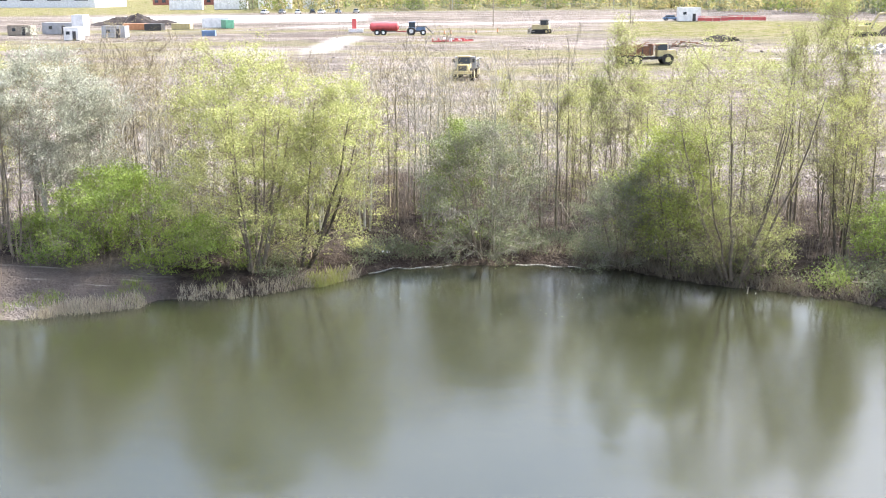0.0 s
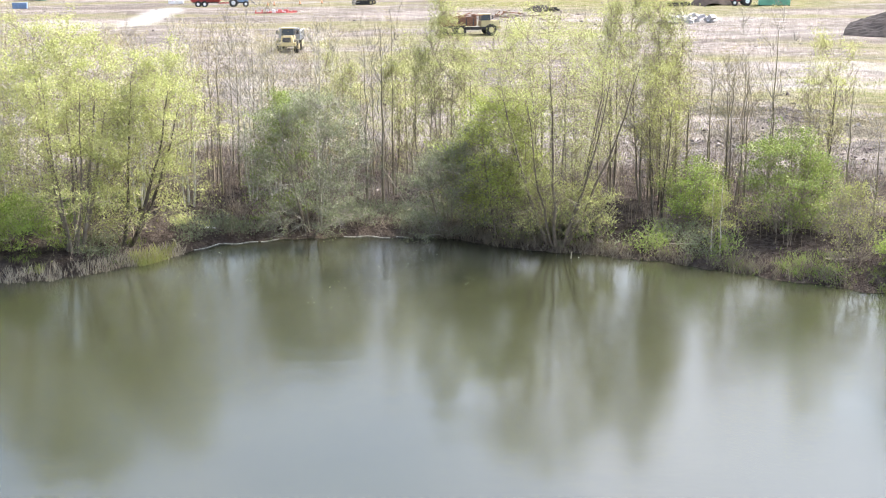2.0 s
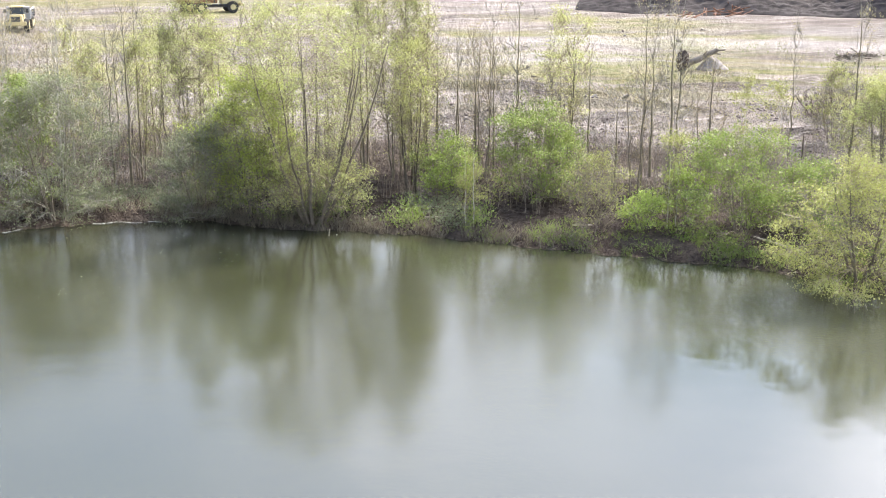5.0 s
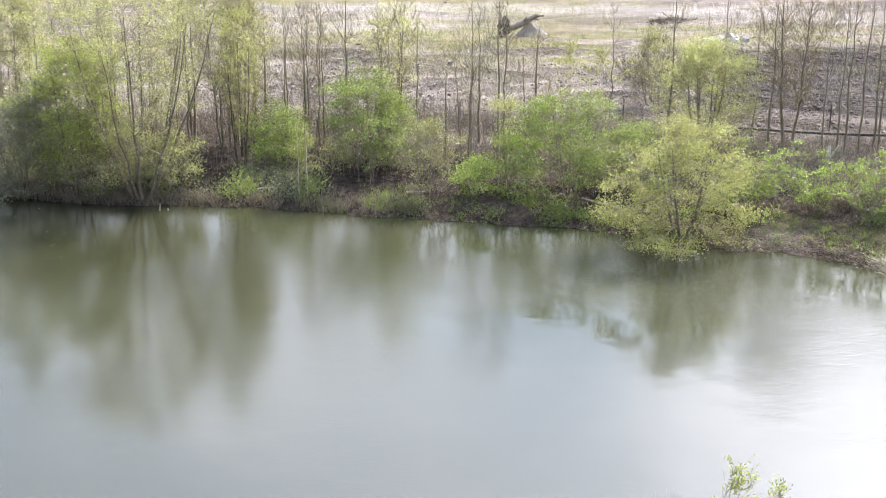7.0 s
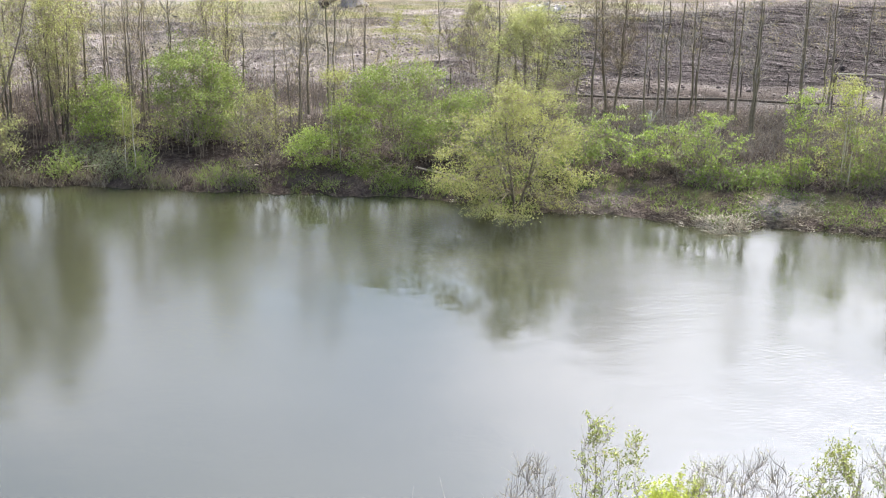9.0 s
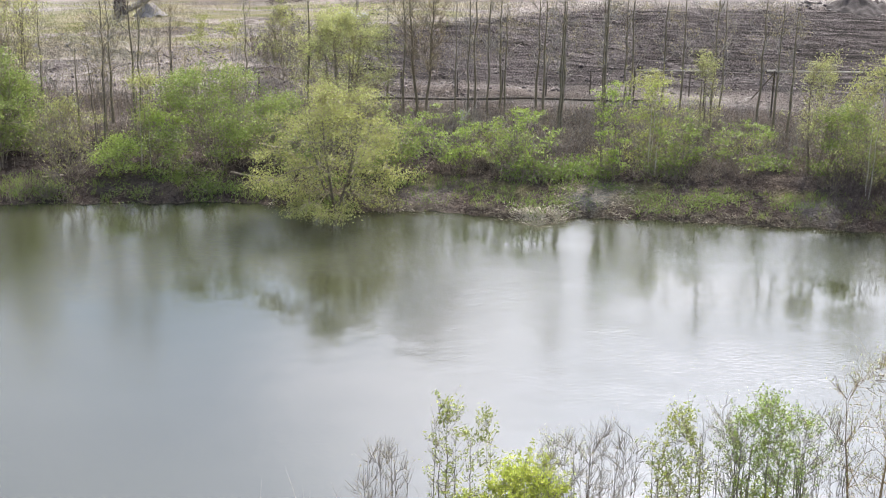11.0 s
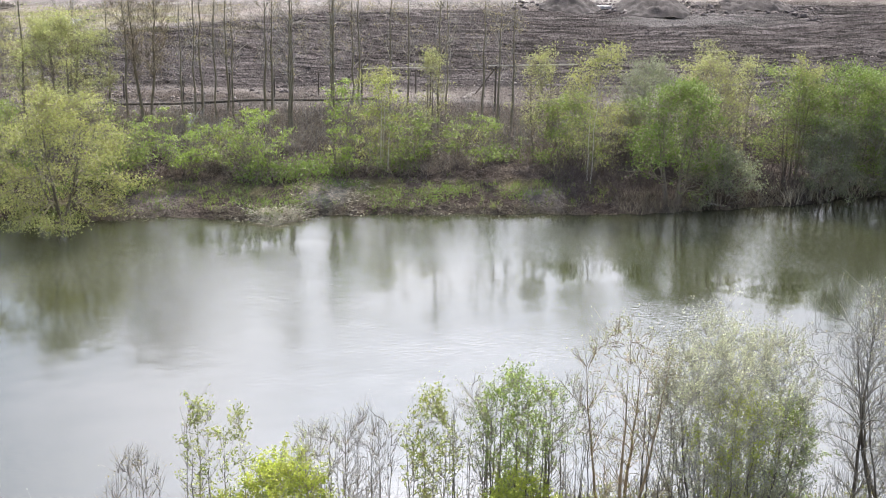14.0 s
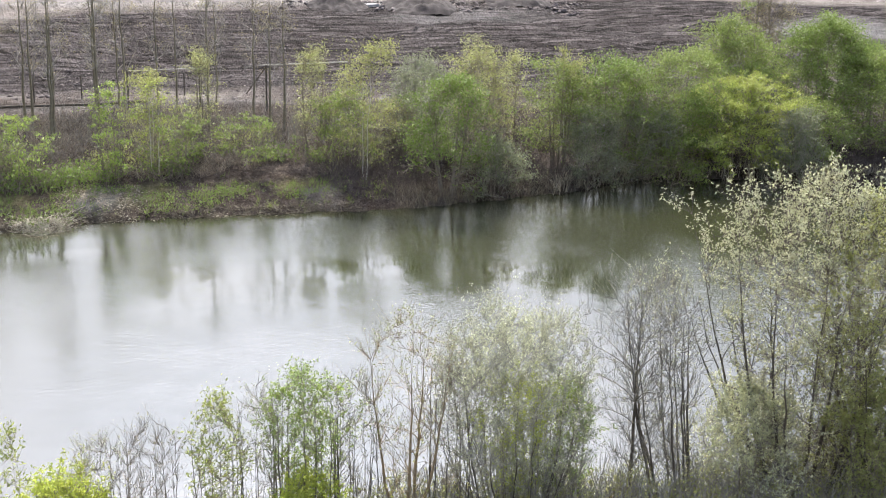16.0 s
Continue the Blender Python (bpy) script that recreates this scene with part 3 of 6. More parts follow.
    if near:
        tw, i = grow(tt, pool, runs, 4)
        sets.append(ribbons(rng, tw, base_r * np.array([1.1, 0.9, 0.7, 0.4])))
        tw = tw[:, [0, 2, 3]]
    else:
        tw, i = grow(tt, pool, runs, 3)
        sets.append(ribbons(rng, tw, base_r * np.array([1.1, 0.8, 0.4])))
    seg_a, seg_b = tw[:, 1], tw[:, 2]
    if fine:
        n = twigs * fine
        k = rng.randint(0, twigs, n)
        f = rng.uniform(0.1, 1.0, (n, 1))
        s0 = np.where(f < 0.6, tw[k, 0] + (tw[k, 1] - tw[k, 0]) * f / 0.6, tw[k, 1] + (tw[k, 2] - tw[k, 1]) * (f - 0.6) / 0.4)
        out = s0 - base
        out /= np.linalg.norm(out, axis=1, keepdims=True)
        run = tw[k, 2] - tw[k, 1]
        run /= np.linalg.norm(run, axis=1, keepdims=True) + 1e-6
        way = 0.55 * out + 0.75 * run + rng.normal(size=(n, 3)) * (0.22 if near else 0.32) + np.array([0, 0, rise * 0.4 if rise > 0 else rise * 3])
        ln = (0.46 if near else 0.6) * rng.uniform(0.4, 1.5, (n, 1)) * min(1.0, 0.4 + w / 5.0)
        e0 = s0 + way / np.linalg.norm(way, axis=1, keepdims=True) * ln
        sets.append(ribbons(rng, np.stack([s0, e0], 1), base_r * np.array([0.6, 0.25])))
        seg_a, seg_b = np.concatenate([seg_a, s0, s0]), np.concatenate([seg_b, e0, e0])
    co, fc = tubes((st, rs), 7)
    part("trunk", mesh_from("trunk", co, fc, bark or BARK, True), root)
    co, fc = joined(sets)
    tagged(part("branching", mesh_from("branching", co, fc, twig or TWIG), root), kind="stuff")
    if leaves:
        share = rng.gamma(0.9 if near else 0.5, 1.0, len(seg_a)) * (0.25 + np.clip(seg_b[:, 2] / h, 0, 1.2)) ** (heavy if rise > 0 else 0.2)
        k = rng.choice(len(seg_a), leaves, p=share / share.sum())
        f = rng.uniform(0.2, 1.08, (leaves, 1))
        c = seg_a[k] * (1 - f) + seg_b[k] * f + rng.normal(size=(leaves, 3)) * scatter
        if not near:
            # flat sprays of leaves at the twig ends
            m = leaves // per + 1
            heart = rng.choice(len(seg_b), m, p=share / share.sum())
            n = int(leaves * spray)
            c[:n] = (seg_b[heart])[rng.randint(0, m, n)] + rng.normal(size=(n, 3)) * np.array([tuft, tuft, 0.4 * tuft])
        c[:, 2] = np.maximum(c[:, 2], 0.08)
        co, fc = leaf_tris(rng, c, size[0], size[1], up, 0.8 if near else 1.3)
        tagged(part("crown", mesh_from("crown", co, fc, LEAF[leaf]), root), kind="stuff")
    return root


KINDS = {
    "silver": dict(fine=4, shape="vase", stems=3, bottom=0.28, clumps=60, twigs=520, leaves=33000, leaf="silver", bark=BARK_PALE, twig=TWIG_GREY, stem_r=0.13, spread=0.45, label="tall poplar with silvery white young leaves and pale trunk"),
    "yellow": dict(size=(0.10, 0.058), fine=4, shape="column", stems=2, bottom=0.15, clumps=40, twigs=351, leaves=14500, leaf="yellow", label="slim tree with fresh yellow-green leaves"),
    "willow": dict(loose=0.35, tuft=0.3, heavy=0.5, fine=4, shape="dome", stems=6, bottom=0.05, clumps=130, twigs=760, leaves=56000, leaf="willow", stem_r=0.11, spread=0.6, label="large willow with dense yellow-green spring leaves on the bank"),
    "leaning": dict(loose=0.35, tuft=0.28, heavy=0.6, fine=4, shape="dome", stems=3, bottom=0.10, clumps=90, twigs=520, leaves=30000, leaf="willow", bark=BARK_DARK, stem_r=0.15, lean=(2.2, -0.6), spread=0.5, label="willow with dark trunk leaning over the pond"),
    "bush": dict(spray=0.75, per=48, tuft=0.28, size=(0.15, 0.08), heavy=0.6, loose=0.3, fine=4, shape="dome", stems=5, bottom=0.02, clumps=60, twigs=330, leaves=11000, leaf="bright", stem_r=0.05, spread=0.7, scatter=0.09, category="bush", label="dense rounded hawthorn bush with bright green leaves"),
    "green": dict(spray=0.75, per=60, tuft=0.34, heavy=0.7, loose=0.3, size=(0.15, 0.075), fine=4, shape="dome", stems=5, bottom=0.18, clumps=80, twigs=420, leaves=15000, leaf="green", stem_r=0.07, spread=0.6, label="leafy green tree on the pond bank"),
    "twiggy": dict(size=(0.07, 0.04), shape="vase", stems=3, bottom=0.15, clumps=55, twigs=300, leaves=2400, leaf="bud", twig=TWIG, fine=3, stem_r=0.07, label="bare birch with brown twigs and few buds"),
    "slender": dict(size=(0.075, 0.045), shape="column", stems=1, bottom=0.3, clumps=26, twigs=110, leaves=700, leaf="bud", bark=BARK_OLIVE, twig=TWIG_GREY, fine=3, stem_r=0.085, limb=16, label="slender leafless alder with thin straight trunk"),
    "birch": dict(size=(0.10, 0.055), shape="cone", stems=2, bottom=0.2, clumps=50, twigs=378, leaves=7200, leaf="willow", fine=3, stem_r=0.075, bark=BARK, label="airy birch with thin yellow-green leaves"),
    "sallow": dict(heavy=0.3, shape="dome", stems=7, bottom=0.03, clumps=70, twigs=580, leaves=16000, leaf="grey", fine=3, stem_r=0.05, spread=0.75, twig=TWIG_GREY, category="bush", label="grey-green twiggy sallow bush at the water"),
    "sapling": dict(shape="column", stems=2, bottom=0.1, clumps=24, twigs=202, leaves=5600, leaf="olive", fine=3, stem_r=0.035, bark=BARK_PALE, label="thin sapling with pale stem and olive leaves"),
    "willowopen": dict(loose=0.4, tuft=0.28, heavy=0.9, size=(0.10, 0.055), fine=4, shape="vase", stems=11, bottom=0.10, clumps=140, twigs=900, leaves=32000, leaf="willow", stem_r=0.10, spread=0.94, label="many-stemmed open willow with yellow-green leaves"),
    "alder": dict(size=(0.10, 0.055), shape="vase", stems=3, bottom=0.22, clumps=36, twigs=324, leaves=5250, leaf="yellow", bark=BARK_DARK, fine=3, stem_r=0.07, label="half-bare alder with dark stems and sparse leaves"),
    "twigbush": dict(shape="dome", stems=8, bottom=0.05, clumps=45, twigs=567, leaves=4550, leaf="olive", fine=4, stem_r=0.03, spread=0.8, category="bush", label="bare twiggy bush with pale olive buds"),
    "overhang": dict(spray=0.7, loose=0.45, tuft=0.3, rise=-0.15, fine=4, shape="dome", stems=6, bottom=-0.02, clumps=60, twigs=621, leaves=32000, leaf="olive", stem_r=0.08, spread=0.8, lean=(-0.6, -0.8), label="olive-green willow hanging over the water"),
    "budded": dict(bark=BARK_OLIVE, twig=TWIG, size=(0.075, 0.045), shape="vase", stems=2, bottom=0.22, clumps=80, twigs=700, leaves=5200, leaf="bud", fine=4, stem_r=0.10, spread=0.35, label='tall bare tree with fine warm-brown twigs'),
    "hazel": dict(spray=0.75, per=22, tuft=0.16, heavy=0.7, loose=0.35, fine=4, shape="vase", stems=8, bottom=0.1, clumps=40, twigs=300, leaves=3800, leaf="bright", stem_r=0.03, spread=0.8, size=(0.19, 0.085), scatter=0.09, category="bush", label="low leafy bush with light green leaves"),
}
SEED = [100]


def plant(kind, spots, **more):
    for x, y, h, w in spots:
        SEED[0] += 1
        opts = dict(KINDS[kind])
        opts.update(more)
        size = max(0.25, min(1.6, (h * w) / {"silver": 60, "willow": 88, "leaning": 60, "willowopen": 92, "overhang": 43}.get(kind, 22 if opts.get("category") == "bush" else 30)))
        for key in ("twigs", "leaves", "clumps"):
            opts[key] = 0 if not opts[key] else max(8, int(opts[key] * (size if key != "clumps" else size ** 0.5)))
        if kind == "green" and SEED[0] % 2 and "leaf" not in more:
            opts["leaf"] = "mid"
        if kind in ("bush", "hazel") and "leaf" not in more:
            opts["leaf"] = ["bright", "mid", "mid", "bright", "mid"][SEED[0] % 5]
        tree({"bush": "bush", "hazel": "bush", "sallow": "bush", "twigbush": "bush"}.get(kind, "tree"), x, y, h, w, SEED[0], **opts)


# ---- trees and bushes on the far bank ----
plant("silver", [(-21.8, 67, 10.1, 7.9), (-19.6, 69.3, 8.6, 4.1)])
plant("yellow", [(-26.4, 71.7, 10.8, 3.3)])
plant("yellow", [(43.6, 51.6, 6.3, 4.8)], shape="dome", stems=6, bottom=0.08, clumps=90, twigs=620, leaves=27000, leaf="willow", spread=0.7, label="round yellow-green willow bush on the slope")
plant("bush", [(-17.7, 65.6, 4.3, 7.6), (-22.7, 67.1, 1.4, 2.4), (-13.2, 63.9, 2.2, 4.4)], leaf="bright", leaves=19000)
plant("bush", [(1.0, 70.2, 6.4, 3.9)], leaf="mid", label="green bush behind the grey sallow at the inlet")
plant("bush", [(23.6, 64.9, 2.4, 3.6), (22.9, 62.6, 3, 2.5), (26.8, 59.8, 5, 4.4), (29, 60.2, 3.1, 2.9), (30.3, 53.6, 1.4, 2.4), (34.2, 50.6, 5, 5.5), (32.3, 53.2, 2.8, 2.7), (37.7, 50.1, 2.9, 3.3), (54.8, 27, 3.7, 2.7)])
plant("twigbush", [(14.0, 63.6, 3.2, 4.2), (16.9, 62.3, 2.8, 3.2)], leaf="willow", leaves=9000, label="twiggy bush with yellow-green leaves under the open willow")
plant("willow", [(-10, 63.6, 11.2, 8)])
plant("leaning", [(-7.4, 64.7, 9.6, 6.2)])
plant("twiggy", [(-21.9, 73.3, 10.4, 4.7), (-19.8, 74.1, 11.2, 4.4), (-18.2, 73, 10.4, 4.3), (-16.4, 73.7, 11, 4.3), (-14.6, 74.9, 10.4, 4), (-7.9, 74.9, 9.1, 3.9), (-3.4, 76.8, 9.3, 3.7)])
plant("slender", [(-2.8, 74.7, 10.6, 2.1), (-1.7, 75.9, 10.9, 2.5), (-0.7, 76, 10.6, 2.2), (0.2, 76.8, 11.3, 2.6), (5.9, 73, 10.9, 2.4), (6.8, 71.9, 10.7, 2.1), (7.6, 73.5, 10.9, 2.1), (28.1, 64.8, 11.2, 2.4), (26.6, 65.5, 10.2, 2), (24, 67.2, 8.8, 2), (25.9, 65.9, 7.8, 1.7), (25.5, 67.7, 8, 1.7), (33.2, 59.2, 10.2, 2.4), (34.1, 57.8, 10.5, 2.4), (50.8, 48.7, 11.1, 2), (51.9, 48.1, 11.6, 2), (49.4, 54, 9, 1.8), (52, 42.7, 10.5, 1.9)])
plant("slender", [(60, 45.8, 9.5, 2.2), (60.8, 44.2, 9.6, 2.2), (54.7, 46.2, 9.4, 2.1), (51.7, 49, 9.7, 1.9), (53.7, 48.8, 9.8, 1.9), (54.8, 46.8, 9.7, 1.9), (51.8, 42.7, 10.8, 1.9), (60.6, 46.1, 9.6, 2.2), (62.4, 45.8, 9.7, 2.2), (63, 42, 9.6, 2.2), (62, 38.6, 10, 2.5), (58.8, 33.3, 8.3, 2), (59.3, 32.7, 7.6, 1.6)])
plant("sallow", [(2.4, 67.8, 7.3, 7.1), (9.9, 66, 4.7, 4.5), (11.5, 66.3, 5.3, 3.5), (59.7, 24.6, 4.6, 4.1), (54.9, 18.9, 2.6, 2.8), (65, 5.3, 3.8, 3.5), (62.6, 13.1, 3.6, 4.1), (59.6, 14.9, 3.5, 3)])
plant("sapling", [(22.4, 57.8, 4.3, 1.2), (31.6, 53.1, 4.7, 1.8), (45.2, 63.5, 4.9, 2.2), (43.2, 64.5, 4.7, 1.9), (50.7, 35.9, 4.4, 2.9), (53.3, 25.2, 6.7, 3.3), (61.2, 16.8, 6.0, 2.5)])
plant("birch", [(10.7, 72.5, 11.9, 3.7), (9.2, 72, 9, 3.1), (12, 72.4, 8.9, 3.1), (7.5, 73.5, 7.9, 2.8), (5.1, 74.5, 7.5, 3.2), (21.7, 67.9, 13.4, 4.4), (20, 68.7, 11.2, 3.8), (22.9, 67.6, 11.2, 3.7), (54.9, 35.4, 4.7, 2.2), (54.7, 28.7, 5.7, 2.7), (60.8, 21.8, 5.6, 4.1), (61.9, 20.2, 5.1, 2.5)])
plant("green", [(12.6, 64.6, 7.2, 4.7)], leaf="freshgreen", leaves=20000, label="rounded bright green tree behind the reeds")
plant("green", [(53.2, 20.7, 5.5, 3.9), (60.5, 17.1, 5.2, 3.4), (61.6, 14.4, 6.0, 4.3), (64.2, 12, 6.2, 5.1), (64.6, 10.5, 3.9, 4.1)])
plant("green", [(70.4, 9.3, 6.5, 5.6), (72.7, 4.3, 6.5, 6.4), (71.8, 1.3, 5.2, 5.3)], leaves=24000, bottom=0.06, label="dense leafy green tree behind the domed bush")
plant("willowopen", [(15.2, 62.3, 11.6, 9.2)])
plant("alder", [(22, 66.1, 8.2, 3.7), (21.5, 64.5, 7.7, 3.9), (30.3, 63, 9, 4)])
plant("twigbush", [(27.8, 54.2, 3.7, 2.9), (51.6, 66.3, 4.6, 3.2), (57.5, 25.4, 2.8, 3.7), (56.9, 20.2, 5.9, 3.5)])
plant("overhang", [(35.3, 42.9, 5.2, 6.6)])
plant("budded", [(49.8, 51.5, 11.3, 5.6), (78.4, 8.7, 11, 4.6)])
plant("hazel", [(40.2, 43.8, 2.8, 3.7), (42.2, 42, 2.7, 3.6), (44.5, 40.8, 1.9, 3.5), (47.2, 35.8, 4.3, 2.1), (52.1, 31.1, 2.1, 4.1), (49.9, 33.6, 2.9, 2.6), (44.3, 38.9, 2.7, 3.4)])
plant("sapling", [(49.0, 34.6, 4.3, 1.8)], leaf="freshgreen", label="slim pale-stemmed sapling with fresh green leaves")
plant("hazel", [(65.4, 8.3, 4.9, 5.9)], leaf="freshgreen", shape="dome", leaves=11500, label="domed bush with fresh yellow-green leaves over the bank")
plant("twigbush", [(58.2, 74.5, 3.2, 3.6), (56.6, 75.6, 2.2, 2.4)], leaves=0, bark=BARK_DARK, twig=TWIG_DARK, label="bare dark purple-brown bush on the turned soil")
plant("bush", [(67.6, 4.6, 3.4, 4.5), (68.0, 9.8, 3.6, 4.4), (62.6, 11.4, 2.9, 3.4)], leaf="mid", leaves=9500, label="low green bush under the trees on the shaded bank")

# ---- trees on the near bank, seen from above their tops ----
NEAR = dict(near=True, size=(0.085, 0.052), scatter=0.035, rise=0.6)
def near_tree(name, x, y, top, w, seed, *more, **opts):
    """A plant on the near bank whose tip reaches the height top."""
    tree(name, x, y, round(top - float(ground_z(x, y)), 2), w, seed, *more, **dict(NEAR, **opts))


LEAFLESS = dict(category="bush", stem_r=0.02, spread=0.8, loose=0.85, size=(0.05, 0.03))
near_tree("bush", 16.9, 16.2, 2.4, 2.6, 901, "dome", 9, 0.02, 100, 700, 11000, "yellowlime", heavy=0.7, label="lime-green leafy bush on the near bank", category="bush", stem_r=0.03, spread=0.8)
near_tree("bush", 18.3, 15.0, 3.5, 1.9, 902, "fan", 12, 0.1, 70, 360, 200, "bud", twig=TWIG, bark=BARK, fine=3, label="leafless dark twiggy bush on the near bank", **dict(LEAFLESS, stem_r=0.018))
near_tree("tree", 19.6, 14.1, 3.5, 1.7, 903, "vase", 7, 0.1, 60, 360, 2200, "freshgreen", fine=3, label="thin sapling clump with pale green buds", stem_r=0.022, spread=0.8)
near_tree("bush", 20.45, 12.3, 4.2, 2.3, 904, "vase", 18, 0.05, 110, 700, 8000, "bright", fine=3, bark=BARK_DARK, heavy=0.5, label="many-stemmed bush with fresh green leaves", category="bush", stem_r=0.028, spread=0.85, loose=0.9, size=(0.075, 0.045))
near_tree("bush", 19.8, 12.0, 2.1, 1.7, 925, "dome", 6, 0.02, 50, 300, 6500, "yellowlime", heavy=0.5, label="low lime-green bush under the many-stemmed bush", category="bush", stem_r=0.025, spread=0.8)
near_tree("tree", 21.75, 10.45, 5.3, 2.6, 905, "vase", 4, 0.12, 100, 420, 1300, "willow", fine=3, bark=BARK_WARM, twig=TWIG_WARM, label="open bare tree with orange-brown bark and swelling buds", stem_r=0.06, spread=0.8, size=(0.06, 0.035))
near_tree("tree", 23.0, 8.25, 5.15, 3.9, 906, "round", 22, 0.14, 240, 1900, 36000, "catkinpale", fine=4, heavy=1.0, twig=TWIG_GREY, bark=BARK_DARK, label="round willow with fine dark stems and tiny grey-green leaves", stem_r=0.026, spread=1.0, loose=0.9, size=(0.055, 0.032))
near_tree("bush", 22.6, 8.0, 3.9, 2.4, 907, "vase", 9, 0.02, 80, 480, 7500, "yellowlime", fine=3, heavy=0.5, loose=0.95, twig=TWIG_LIGHT, label="fresh green bush under the round willow", category="bush", stem_r=0.022, spread=0.8, size=(0.07, 0.04))
near_tree("bush", 23.7, 7.2, 3.6, 1.3, 917, "dome", 4, 0.05, 36, 300, 4200, "bright", fine=2, label="small green bush beside the round willow", category="bush", stem_r=0.025, spread=0.8)
near_tree("tree", 25.1, 5.9, 5.9, 3.3, 908, "vase", 1, 0.15, 120, 650, 200, "bud", fine=4, bark=BARK_DARK, twig=TWIG_GREY, label="bare dark tree with straight single trunk and fine grey twigs", stem_r=0.075, limb=40, loose=0.85, size=(0.05, 0.03))
near_tree("bush", 25.7, 5.0, 6.0, 2.6, 909, "fan", 10, 0.12, 140, 800, 2400, "olivepale", fine=4, bark=BARK_DARK, twig=TWIG_GREY, lean=(-0.3, 0.5), label="bare grey bush with thin upright stems", category="bush", stem_r=0.04, spread=0.8, loose=0.85, size=(0.06, 0.035))
near_tree("tree", 27.4, 2.1, 8.0, 6.6, 910, "vase", 22, 0.05, 280, 2300, 30000, "catkin", fine=4, heavy=0.8, bark=BARK_DARK, twig=TWIG_DARK, label="large willow with small pale leaves and dark stems", stem_r=0.055, spread=1.0)
near_tree("tree", 27.0, 0.2, 7.6, 4.4, 911, "round", 11, 0.05, 170, 1440, 26000, "olive", fine=4, heavy=0.6, bark=BARK_DARK, twig=TWIG_DARK, label="olive-green willow beside the large willow", stem_r=0.04, spread=1.0)
near_tree("bush", 25.6, 0.4, 3.8, 2.6, 912, "dome", 6, 0.02, 60, 576, 9500, "olive", label="olive bush below the large willow", category="bush", stem_r=0.03, spread=0.8)
near_tree("bush", 26.0, 3.3, 3.1, 3.0, 913, "dome", 7, 0.02, 70, 700, 11500, "olivepale", fine=4, twig=TWIG_GREY, label="tangled pale bush under the large willow", category="bush", stem_r=0.025, spread=0.85)
near_tree("bush", 14.75, 18.4, 3.1, 1.4, 914, "fan", 9, 0.1, 50, 280, 300, "bud", fine=3, twig=TWIG, bark=BARK, label="leafless bush with brown twig tips", **LEAFLESS)
near_tree("tree", 15.75, 17.5, 4.0, 1.2, 915, "vase", 4, 0.1, 40, 200, 900, "freshgreen", fine=3, label="young tree with pale yellow-green leaf tips", stem_r=0.028, spread=0.7)
near_tree("tree", 16.2, 16.9, 3.9, 0.9, 926, "column", 2, 0.1, 24, 110, 600, "freshgreen", fine=3, label="thin young tree with pale leaf tips", stem_r=0.026, spread=0.7)
near_tree("tree", -6.5, 25.2, 3.5, 1.9, 916, "column", 5, 0.1, 40, 312, 5440, "catkin", fine=3, label="pale-leaved treetop on the near bank", stem_r=0.03, spread=0.7)
near_tree("tree", -8.5, 24.7, 3.45, 0.9, 918, "column", 2, 0.1, 16, 96, 1020, "catkin", fine=3, label="thin pale-leaved sapling top", stem_r=0.02, spread=0.7)
for x, y, top, w, seed in ((17.6, 15.7, 3.3, 1.5, 921), (20.0, 13.2, 3.9, 1.6, 922), (21.1, 11.4, 4.1, 1.7, 923), (22.2, 9.6, 4.6, 1.5, 924)):
    near_tree("bush", x, y, top, w, seed, "fan", 9, 0.08, 55, 260, 700, "olivepale", fine=3, twig=TWIG, bark=BARK_DARK, label="nearly leafless bush with fine twigs on the near bank", **LEAFLESS)


# a second row of thin trees behind the bank
R2 = np.random.RandomState(55)
for az in np.arange(-21.5, 33, 1.05):
    s = R2.uniform(8, 17)
    a = radians(az + R2.uniform(-0.4, 0.4))
    r = float(far_shore(np.degrees(a))) + s
    plant(["twiggy", "birch", "slender", "twiggy", "slender"][R2.randint(5)], [(r * math.sin(a), r * math.cos(a), R2.uniform(6.5, 9.5), R2.uniform(2.2, 3.4))])
for az in np.arange(-14.5, 4, 2.2):
    s = R2.uniform(6.5, 10)
    a = radians(az + R2.uniform(-0.7, 0.7))
    r = float(far_shore(np.degrees(a))) + s
    plant("twiggy", [(r * math.sin(a), r * math.cos(a), R2.uniform(8.5, 10.5), R2.uniform(3.4, 4.6))], twig=TWIG_LIGHT, bark=BARK_PALE, label="bare birch with pale stems and grey twigs")
for az in np.arange(36, 62, 2.4):
    s = R2.uniform(12, 21)
    a = radians(az + R2.uniform(-0.4, 0.4))
    r = float(far_shore(np.degrees(a))) + s
    plant("slender", [(r * math.sin(a), r * math.cos(a), R2.uniform(8, 11), R2.uniform(1.6, 2.4))])


# ---- undergrowth, reeds and litter ----
def strip(rng, n, az0, az1, s0, s1, mask=None):
    """Random places in a strip behind the far shore."""
    az, s = rng.uniform(az0, az1, n), rng.uniform(s0, s1, n)
    if mask:
        keep = mask(az, s)
        az, s = az[keep], s[keep]
    r = far_shore(az) + s
    x, y = r * np.sin(np.radians(az)), r * np.cos(np.radians(az))
    return np.stack([x, y, ground_z(x, y)], 1)


